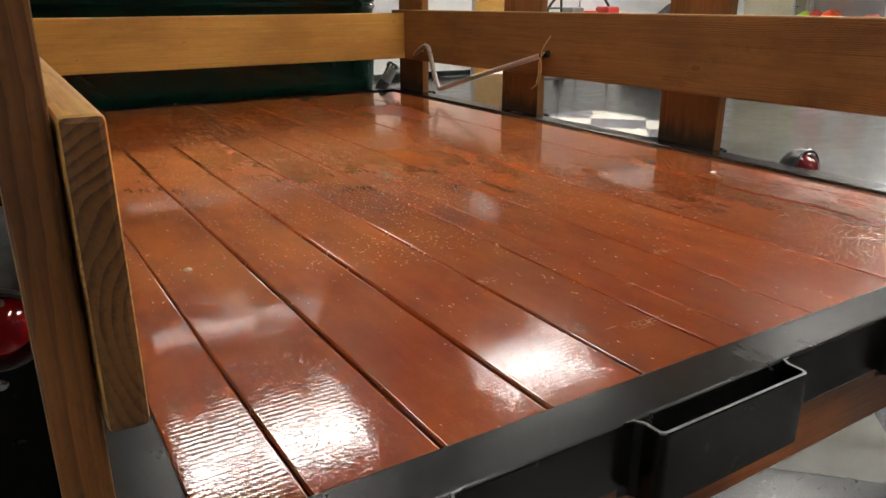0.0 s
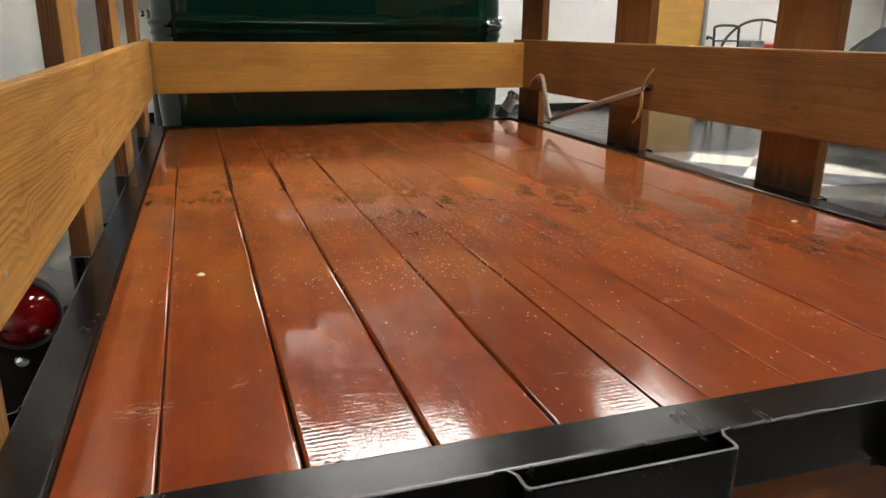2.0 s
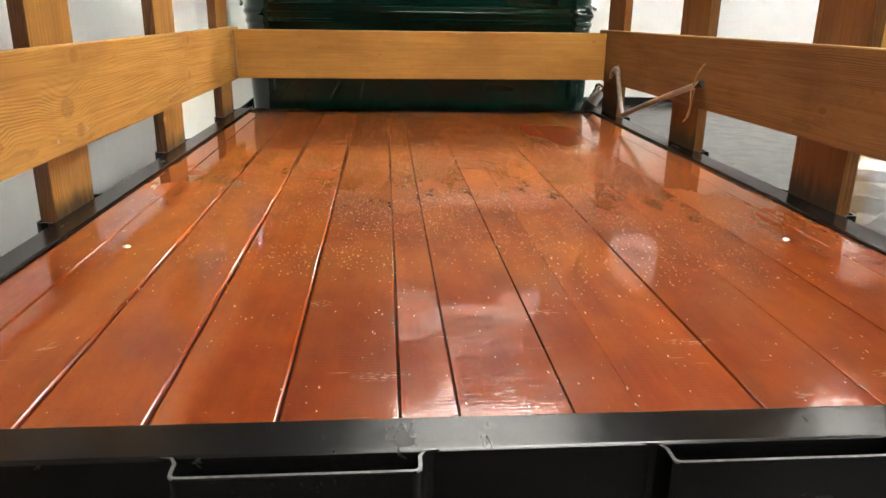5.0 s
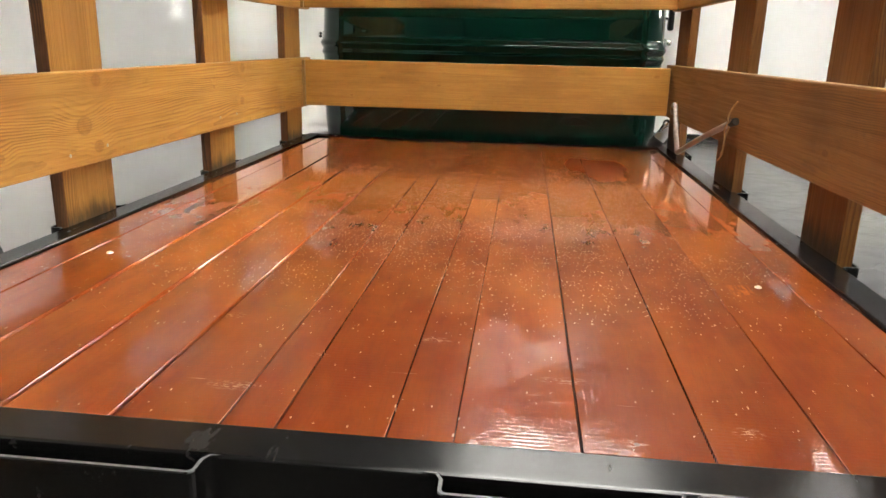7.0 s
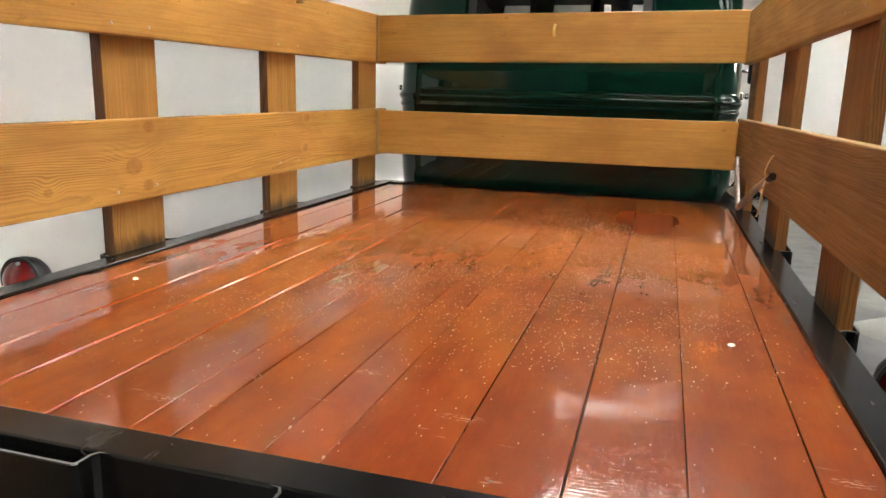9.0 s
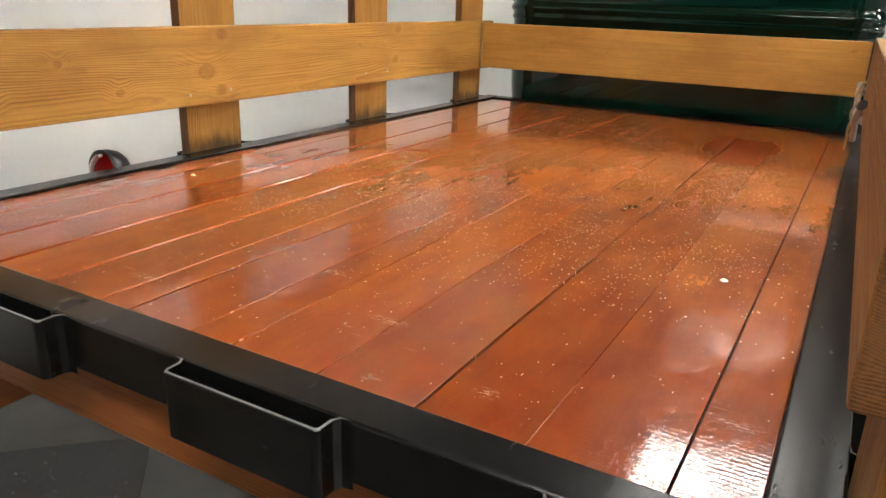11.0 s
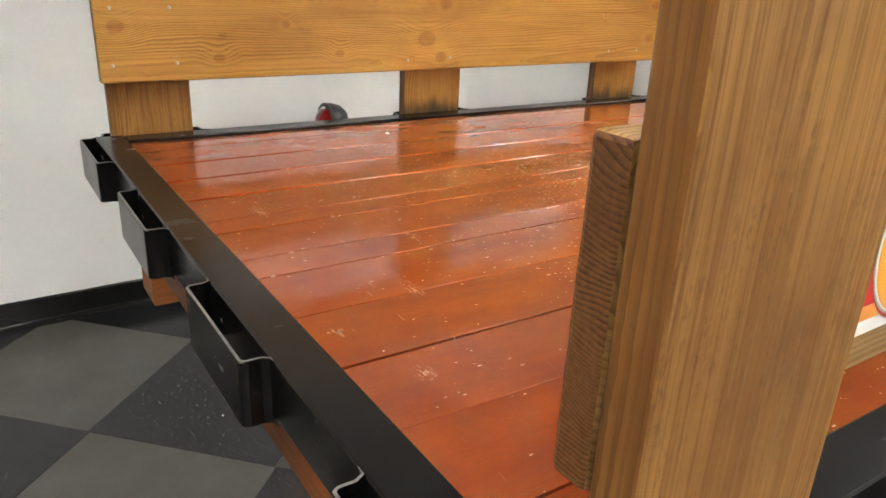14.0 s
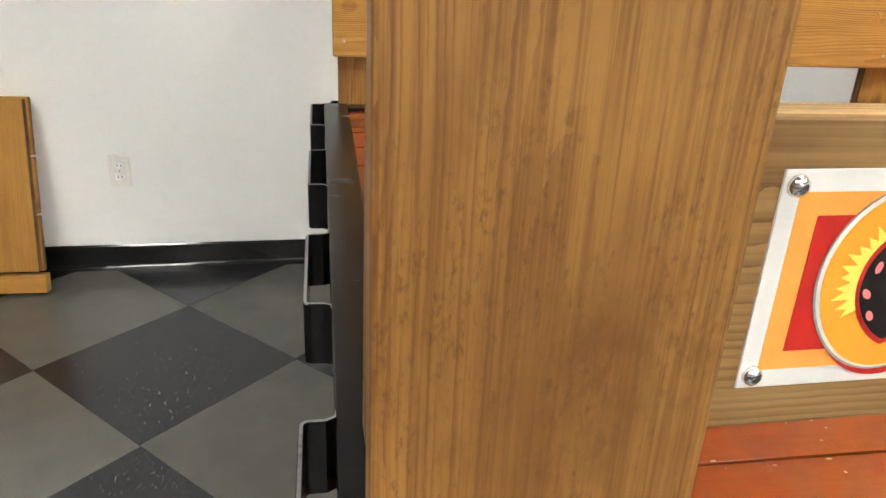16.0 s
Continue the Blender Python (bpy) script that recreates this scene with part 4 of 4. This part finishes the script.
part("hose", tube([(0.690, 2.46, 0.775), (0.672, 2.465, 0.745), (0.660, 2.47, 0.68), (0.655, 2.48, 0.58)], 0.026, 14), RUBBER, fill, smooth=True)

# front of the truck and running gear, which stay out of sight
hood = part("hood", box((-0.46, 3.98, 0.55), (0.44, 5.05, 1.22), 0.16, 6), GREEN, truck, smooth=True)
for sx in (-1, 1):
    part("fender", box((CX + sx * 0.62 - 0.18, 4.0, 0.42), (CX + sx * 0.62 + 0.18, 5.0, 0.86), 0.12, 5), GREEN, truck, smooth=True)
    part("running_board", box((CX + sx * 0.72 - 0.1, 2.62, 0.40), (CX + sx * 0.72 + 0.1, 4.0, 0.46), 0.012), GREEN, truck)
def wheel(x, y, s):
    wh = part("wheel", lathe([(0.20, -0.085), (0.30, -0.095), (0.345, -0.075), (0.36, -0.03), (0.36, 0.03), (0.345, 0.075), (0.30, 0.095), (0.20, 0.085)], 36), RUBBER, truck, "black rubber tyre", along((x, y, 0.36), Y, Z, X), True)
    part("rim", lathe([(0.0, 0.03), (0.06, 0.035), (0.10, 0.015), (0.17, 0.03), (0.205, 0.085), (0.205, -0.085), (0.0, -0.02)], 36), GREEN, wh, smooth=True)
for x in (-0.60, 0.58):
    for y in (1.35, 4.55):
        wheel(x, y, 1)
part("rear_axle", cyl(0.045, (-0.55, 1.35, 0.36), (0.53, 1.35, 0.36)), STEEL, truck)
part("front_axle", cyl(0.035, (-0.55, 4.55, 0.36), (0.53, 4.55, 0.36)), STEEL, truck)


# ---- the stake racks ----
RT, SW = 0.024, 0.029
LEFT_LOW, LEFT_UP = (0.875, 1.063), (1.243, 1.431)
RIGHT_LOW, RIGHT_UP = (0.8885, 1.0775), (1.268, 1.452)
RTR = 0.0265


def screws(parent, spots, m, thick=RT):
    for x, y in spots:
        part("screw_head", lathe([(0, 0.0012), (0.0035, 0.0006), (0.0042, -0.0004)], 12), NAIL, parent, m=m @ pose(x, y, thick / 2), smooth=True)


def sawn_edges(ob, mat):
    """The narrow sides of a stake, sawn, their shade put into a darker colour."""
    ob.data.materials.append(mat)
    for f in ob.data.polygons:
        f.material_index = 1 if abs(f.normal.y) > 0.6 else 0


left = thing("side_rack", "golden oiled fir stake rack, two rails on stakes", "stake rack", "stake racks", m=pose(XL0, 0, LIFT, 0, 0, -math.degrees(SKEW)))
for a, b in LEFT_S:
    st = board("stake", 1.432 - 0.682, b - a, SW, FIR_POST if a < 0.1 else FIR_STAKE, left, along((-0.0015 - SW / 2, (a + b) / 2, (1.432 + 0.682) / 2), Z, Y * -1, X), 0.0025)
    sawn_edges(st, FIR_EDGE_SHADED)
lm = along((RT / 2, 1.192, sum(LEFT_LOW) / 2), Y, Z, X)
rail = board("rail", 2.336, LEFT_LOW[1] - LEFT_LOW[0], RT, FIR_KNOTTY, left, lm, 0.004, "knotty golden fir rail")
rail.data.materials.append(FIR_END_ARC)
for f in rail.data.polygons:
    f.material_index = 1 if abs(f.normal.x) > 0.6 else 0
screws(left, [(0.054 - 1.195, -0.057), (0.187 - 1.195, -0.055), (0.06 - 1.195, 0.06), (0.18 - 1.195, 0.062), (0.77 - 1.195, -0.067), (0.90 - 1.195, -0.063), (1.48 - 1.195, -0.06), (1.60 - 1.195, -0.06)], lm)
um = along((RT / 2, 1.195, sum(LEFT_UP) / 2), Y, Z, X)
board("rail", 2.33, LEFT_UP[1] - LEFT_UP[0], RT, FIR, left, um, 0.004)
screws(left, [(0.78 - 1.195, -0.07), (0.90 - 1.195, -0.07), (1.48 - 1.195, -0.07), (1.60 - 1.195, -0.068)], um)
part("pin_hook", tube([(RT, 1.60, 1.402), (RT + 0.03, 1.585, 1.401), (RT + 0.032, 1.565, 1.414)], 0.004), TWINE, left, "brass hook", smooth=True)

right = thing("side_rack", "oiled fir stake rack with shade-browned inside, carrying a sign", "stake rack", "stake racks", m=pose(XR0 + 0.004, 0, LIFT, 0, 0, math.degrees(LEAN_R)))
for a, b in RIGHT_S:
    st = board("stake", 1.453 - 0.682, b - a, SW, FIR_POST if a < 0.1 else FIR_STAKE_SHADED, right, along((0.0015 + SW / 2, (a + b) / 2, (1.453 + 0.682) / 2), Z, Y * -1, X), 0.0025)
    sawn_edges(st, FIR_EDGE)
toward = Vector((0, 1, -0.0065)).normalized()
across = Vector((0, -0.0065, -1)).normalized()
rm = along((-RTR / 2 - 0.0015, 1.187, sum(RIGHT_LOW) / 2), toward, across, toward.cross(across))
rail = board("rail", 2.346, RIGHT_LOW[1] - RIGHT_LOW[0], RTR, FIR_SHADED, right, rm, 0.004, "fir rail, coloured as shaded inside and as lit outside")
rail.data.materials.append(FIR_PALE)
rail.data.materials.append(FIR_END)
# one board: inner face coloured as in shade, outside and top as lit
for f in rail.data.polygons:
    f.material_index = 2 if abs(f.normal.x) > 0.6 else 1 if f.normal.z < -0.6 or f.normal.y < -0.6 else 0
ru = along((-RTR / 2 - 0.0015, 1.19, sum(RIGHT_UP) / 2), toward, across, toward.cross(across))
board("rail", 2.34, RIGHT_UP[1] - RIGHT_UP[0], RTR, FIR, right, ru, 0.004)
screws(right, [(-0.43, 0.07), (-0.30, 0.07), (0.30, 0.07), (0.42, 0.07)], ru, RTR)
part("pin_hook", tube([(-0.04, 1.70, 1.43), (-0.072, 1.71, 1.431), (-0.08, 1.74, 1.442)], 0.004), TWINE, right, "brass hook", smooth=True)

front = thing("front_rack", "golden oiled fir head rack against the cab", "stake rack", "stake racks", m=pose(0, 0, LIFT))
FL, FR, FY = XL0 + SKEW * 2.25 + RT + 0.012, XR0 + 0.004 - LEAN_R * 2.25 - 0.0035 - RTR - 0.003, 2.245
for z0, z1, tilt in ((0.884, 1.057, 0.002), (1.246, 1.426, 0.012)):
    board("rail", FR - FL, z1 - z0, RT, FIR, front, along(((FL + FR) / 2, FY + RT / 2, (z0 + z1) / 2 + tilt * 0.7), (X + Z * tilt).normalized(), (Z - X * tilt).normalized(), Y * -1), 0.004)
for z0, z1 in ((0.884, 1.055), (1.246, 1.424)):
    board("corner_strip", z1 - z0, 0.010, 0.018, FIR_PALE, front, along((FL - 0.0055, FY + 0.005, (z0 + z1) / 2), Z, X, Y), 0.001, "pale bare wood strip")
part("hook", tube([(-0.003, FY + 0.001, 1.390), (-0.003, FY - 0.013, 1.385), (-0.003, FY - 0.025, 1.370), (-0.003, FY - 0.019, 1.353), (-0.003, FY - 0.007, 1.355)], 0.0055), plain("brass", (0.55, 0.38, 0.12), 0.3, 0.9), front, "small brass hook", smooth=True)

# ---- things on the racks ----
crank = thing("crank_handle", "bent worn steel crank bar lashed to the rail", "crank handle", m=pose(-0.006, -0.012, LIFT - 0.004))
part("bar", tube([(0.690, 2.205, 0.905), (0.676, 2.152, 0.925), (0.668, 2.100, 0.944), (0.667, 2.068, 0.945), (0.667, 2.052, 0.925), (0.671, 2.030, 0.86), (0.677, 2.012, 0.806), (0.677, 1.998, 0.796), (0.677, 1.975, 0.800),
                  (0.677, 1.84, 0.838), (0.678, 1.60, 0.904), (0.686, 1.405, 0.957)], 0.0085, 12), BAR, crank, smooth=True)
part("rubber_tip", cyl(0.010, (0.684, 1.420, 0.953), (0.690, 1.390, 0.961), 14, bev=0.002), RUBBER, crank)
part("twine", tube([(0.683, 1.375, 1.012), (0.676, 1.386, 0.995), (0.672, 1.400, 0.97), (0.680, 1.415, 0.945), (0.672, 1.402, 0.925), (0.668, 1.398, 0.90), (0.670, 1.412, 0.872), (0.668, 1.440, 0.852)], 0.0022, 6), TWINE, crank, "frayed natural twine", smooth=True)
part("twine", tube([(0.680, 1.398, 0.965), (0.668, 1.406, 0.94), (0.674, 1.416, 0.90), (0.668, 1.418, 0.87)], 0.002, 6), TWINE, crank, smooth=True)
part("twine", tube([(0.690, 2.115, 0.965), (0.676, 2.11, 0.945), (0.660, 2.108, 0.935), (0.676, 2.122, 0.925), (0.690, 2.125, 0.93)], 0.0022, 6), TWINE, crank, smooth=True)

sign = thing("sign", "white bordered sign with orange fruit picture, screwed on", "sign", m=pose(XR0 + 0.004, 0, LIFT, 0, 0, math.degrees(LEAN_R)) @ along((-0.0031, 0.3195, 0.9891), Y, Z, X))
SH, SWD = 0.0654, 0.0945
part("panel", box((-SWD, -SH, 0), (SWD, SH, 0.003), 0.0005), SIGN_WHITE, sign)
part("field", box((-SWD + 0.011, -SH + 0.012, 0.0028), (SWD - 0.011, SH - 0.012, 0.0034)), SIGN_ORANGE, sign)
part("square", box((-SWD + 0.024, -SH + 0.024, 0.0032), (SWD - 0.024, SH - 0.025, 0.0038)), SIGN_RED, sign)


def oval(rx, ry, cx=0.0, cy=0.0, n=48, wob=0.0):
    return [(cx + rx * math.cos(2 * math.pi * k / n) * (1 + wob * math.cos(4 * math.pi * k / n + 1)), cy + ry * math.sin(2 * math.pi * k / n)) for k in range(n)]


FX = -0.0105          # the fruit sits a little off the middle
part("fruit_edge", outline(oval(0.0495, 0.0585, FX + 0.0025, -0.0022, 48, 0.03), 0.0006, z=0.0036), SIGN_RED, sign)
part("fruit_rim", outline(oval(0.0505, 0.0575, FX, 0.001, 48, 0.03), 0.0006, z=0.0039), SIGN_GREY, sign)
part("fruit_line", outline(oval(0.0497, 0.0567, FX + 0.0003, 0.0015, 48, 0.03), 0.0006, z=0.0042), SIGN_WHITE, sign)
part("fruit_flesh", outline(oval(0.0478, 0.0548, FX + 0.0009, 0.0010, 48, 0.03), 0.0006, z=0.0045), SIGN_AMBER, sign)
rays = []
for k in range(72):
    a = 2 * math.pi * k / 72
    q = 0.0392 + 0.002 * math.sin(k * 2.3) if k % 2 else 0.0318 + 0.0015 * math.sin(k * 1.7)
    if math.sin(a) < -0.62:
        q = 0.022
    rays.append((FX + q * math.cos(a), 0.001 + q * math.sin(a)))
part("fruit_halo", outline(rays, 0.0006, z=0.0048), SIGN_YELLOW, sign)


def stone(k):
    """Outline of the dark stone: round above, drawn to a point below."""
    pts = []
    for i in range(40):
        a = 2 * math.pi * i / 40
        u, v = math.cos(a), math.sin(a)
        if v < 0:
            u, v = math.copysign(abs(u) ** 1.5, u), v * 1.28
        pts.append((FX + 0.0238 * k * u, 0.001 + 0.0285 * k * v))
    return pts


part("fruit_core_edge", outline(stone(1.10), 0.0006, z=0.0051), SIGN_RED, sign)
part("fruit_core", outline(stone(1.0), 0.0006, z=0.0054), SIGN_BLACK, sign)
for x, y, t in ((-0.016, 0.010, 20), (-0.019, -0.006, 70), (-0.013, -0.020, 60), (-0.003, 0.018, 10), (-0.001, -0.004, 40), (0.012, 0.008, 0), (0.008, -0.016, 30)):
    part("seed", outline(oval(0.0021, 0.0036, 0, 0, 14), 0.0005, z=0.0057), SIGN_PINK, sign, m=pose(FX + x, y, 0, 0, 0, t - 30))
for x in (-SWD + 0.0085, SWD - 0.0085):
    for y in (-SH + 0.0085, SH - 0.0085):
        sc = part("screw", lathe([(0, 0.0045), (0.0032, 0.0042), (0.0058, 0.0022), (0.0064, 0.0), (0.0, 0.0)], 20), CHROME, sign, "round headed chrome screw", pose(x, y, 0.003), True)
        part("slot", box((-0.003, -0.0006, 0.0036), (0.003, 0.0006, 0.0046)), BLACK, sc, m=pose(0, 0, 0.0002, 0, 0, 35))

# the tail rack, taken off and leant against the wall
tail = thing("tail_rack", "golden fir tailgate rack leaning against the white wall", "stake rack", "stake racks", m=along((wall_x(-1.5) + 0.165, -1.572, 0.003), Y * -1, Vector((-0.205, 0, 0.979)), Vector((0.979, 0, 0.205))))
for x in (-0.528, 0.07, 0.67):
    st = board("stake", 0.567, 0.19, SW, FIR, tail, along((x, 0.358, 0.0195), Y, X * -1, Z))
    sawn_edges(st, FIR_EDGE_SHADED)
for y in (0.165, 0.36, 0.555):
    rl = board("rail", 1.380, 0.188, RT, FIR, tail, along((0.06, y, -0.0075), X, Y, Z))
    rl.data.materials.append(FIR_EDGE)
    for f in rl.data.polygons:
        f.material_index = 1 if abs(f.normal.x) > 0.6 else 0
board("bottom_rail", 1.405, 0.062, SW + 0.012, FIR, tail, along((0.06, 0.0335, 0.014), X, Y, Z))

# ---- the far side of the workshop ----
cart = thing("hand_truck", "black tube hand truck standing on the floor", "hand truck", m=pose(6.45, 8.2, 0))
part("frame", tube([(-0.2, 0, 0.05), (-0.2, 0.02, 0.6), (-0.2, 0.05, 1.05), (-0.17, 0.06, 1.17), (0.17, 0.06, 1.17), (0.2, 0.05, 1.05), (0.2, 0.02, 0.6), (0.2, 0, 0.05)], 0.018), BLACK, cart, smooth=True)
for z in (0.35, 0.70, 0.98):
    part("cross_bar", tube([(-0.2, 0.03, z), (0, 0.03, z), (0.2, 0.03, z)], 0.013, 8, steps=1), BLACK, cart)
part("toe_plate", box((-0.22, -0.22, 0.01), (0.22, 0.0, 0.016)), BLACK, cart)
part("handle", tube([(-0.2, 0.04, 1.0), (-0.34, 0.0, 1.03), (-0.36, -0.02, 1.0)], 0.018), BLACK, cart, smooth=True)
for x in (-0.25, 0.25):
    part("wheel", lathe([(0, -0.025), (0.10, -0.03), (0.12, 0.0), (0.10, 0.03), (0, 0.025)], 20), RUBBER, cart, m=along((x, 0.08, 0.12), Y, Z, X), smooth=True)

hoop = thing("exercise_frame", "dark arched steel frame with red pads", "workshop frame", m=pose(7.35, 8.62, 0))
part("arch", tube([(-0.68, 0, 0.006), (-0.68, 0, 0.7), (-0.62, 0, 0.98), (-0.35, 0, 1.2), (0, 0, 1.27), (0.35, 0, 1.2), (0.62, 0, 0.98), (0.68, 0, 0.7), (0.68, 0, 0.006)], 0.02), BLACK, hoop, smooth=True)
part("post", tube([(0, 0, 0.006), (0, 0, 0.6), (0, 0, 1.26)], 0.018, steps=1), ALU, hoop)
part("shelf", box((-0.62, -0.22, 0.80), (0.62, 0.22, 0.84), 0.005), ALU, hoop)
part("pad", box((0.45, -0.15, 0.84), (0.72, 0.15, 0.99), 0.04, 4), RED_PAINT, hoop, smooth=True)
part("pad", box((0.10, -0.10, 0.84), (0.30, 0.1, 0.93), 0.03, 4), RED_PAINT, hoop, smooth=True)
part("basket", box((-0.3, -0.16, 0.84), (-0.05, 0.12, 0.98), 0.02, 3), plain("basket_grey", (0.2, 0.2, 0.2), 0.5), hoop)

fan = thing("covered_machine", "machine under a charcoal cloth cover", "covered machine", m=pose(9.35, 8.25, 0))
bm = bmesh.new()
bmesh.ops.create_icosphere(bm, subdivisions=4, radius=0.5)
for v in bm.verts:
    k = 1 + 0.16 * noise.noise(v.co * 3.0) + 0.05 * noise.noise(v.co * 9.0)
    v.co = Vector((v.co.x * 1.05 * k, v.co.y * 0.9 * k, max(0.0, 0.55 + v.co.z * 1.25 * k)))
part("cover", bm, GREYCLOTH, fan, smooth=True)

lad = thing("stepladder", "aluminium stepladder with yellow side rail", "ladder", m=pose(10.0, 8.72, 0))
for x in (-0.22, 0.22):
    part("rail", box((x - 0.02, -0.02, 0), (x + 0.02, 0.05, 1.9), 0.004), ALU if x < 0 else YELLOW, lad)
for z in (0.3, 0.6, 0.9, 1.2, 1.5, 1.8):
    part("step", box((-0.2, -0.04, z), (0.2, 0.05, z + 0.025), 0.004), ALU, lad)

shelf = thing("shelf_unit", "grey steel shelf holding bright plastic toys", "shelf", m=pose(10.22, 6.05, 0))
for x in (-0.22, 0.22):
    for y in (-0.68, 0.68):
        part("post", box((x - 0.015, y - 0.015, 0), (x + 0.015, y + 0.015, 1.8)), ALU, shelf)
for z in (0.1, 0.68, 1.25, 1.75):
    part("shelf_board", box((-0.23, -0.69, z), (0.23, 0.69, z + 0.02)), plain("shelf_grey", (0.4, 0.41, 0.42), 0.5), shelf)


def lump(name, label, mat, at, r, cat):
    ob = new(name)
    bm = bmesh.new()
    bmesh.ops.create_icosphere(bm, subdivisions=3, radius=r)
    for v in bm.verts:
        v.co *= 1 + 0.35 * noise.noise(v.co / r * 1.4 + Vector(at))
    zmin = min(v.co.z for v in bm.verts)
    for v in bm.verts:
        v.co.z = max(v.co.z, zmin * 0.72)
    ob = finish(name, bm, mat, m=pose(at[0], at[1], at[2] - zmin * 0.72), smooth=True)
    return tagged(ob, label, cat)


lump("plastic_bag", "lime green plastic bag on the shelf", LIME, (10.15, 6.62, 0.70), 0.13, "bag")
lump("plastic_bag", "orange plastic bag on the shelf", ORANGE_PL, (10.15, 6.22, 0.70), 0.15, "bag")
lump("plastic_bag", "red plastic bag on the shelf", RED_PAINT, (10.15, 6.46, 0.70), 0.14, "bag")
lump("plastic_bag", "pink plastic bag on the shelf", SIGN_PINK, (10.15, 5.62, 0.70), 0.12, "bag")
lump("gym_bag", "black cloth bag on the floor", DARKIN, (8.85, 8.45, 0.0), 0.45, "bag")

# ---- the floor, laid last ----
slab = finish("floor", box((wall_x(YB) - 0.6, YB - 0.45, -0.12), (XR + 0.2, YF + 0.45, -0.004)), GROUT)
tagged(slab, "glossy vinyl tiles in a diagonal charcoal and grey checker", "floor", kind="structure")
TU, TV, T0 = Vector((0.3680, 0.3635, 0)), Vector((0.3680, -0.3635, 0)), Vector((-0.8485, -0.461, 0))
SIDE = TU.length


def tile_mesh(mat):
    bm = box((-SIDE / 2 + 0.0004, -SIDE / 2 + 0.0004, -0.004), (SIDE / 2 - 0.0004, SIDE / 2 - 0.0004, 0.0), 0.0006, 1)
    me = bpy.data.meshes.new("tile")
    bm.to_mesh(me)
    bm.free()
    me.materials.append(mat)
    return me


TILES = (tile_mesh(TILE_D), tile_mesh(TILE_L))
turn = math.atan2(TU.y, TU.x)
cells = []
for i in range(-40, 41):
    for j in range(-40, 41):
        c = T0 + TU * i + TV * j
        if wall_x(c.y) - 0.36 < c.x < XR + 0.1 and YB - 0.36 < c.y < YF + 0.36:
            cells.append(((c - Vector((0.8, 2.2, 0))).length, c, (i + j) % 2))
cells.sort(key=lambda q: q[0])
for d, c, odd in cells[:300]:
    ob = new("tile", TILES[odd])
    ob.parent, ob.matrix_basis = slab, Matrix.Translation(c) @ Matrix.Rotation(turn, 4, "Z")
for odd, mat in ((0, TILE_D), (1, TILE_L)):
    bm = bmesh.new()
    h = SIDE / 2 - 0.0004
    for d, c, o in cells[300:]:
        if o == odd:
            rot = Matrix.Translation(c) @ Matrix.Rotation(turn, 4, "Z")
            top = [bm.verts.new(rot @ Vector((x, y, 0))) for x, y in ((-h, -h), (h, -h), (h, h), (-h, h))]
            low = [bm.verts.new(v.co - Z * 0.004) for v in top]
            bm.faces.new(top)
            for k in range(4):
                bm.faces.new((low[k], low[(k + 1) % 4], top[(k + 1) % 4], top[k]))
    tagged(finish("far_tiles", bm, mat, slab), kind="stuff")
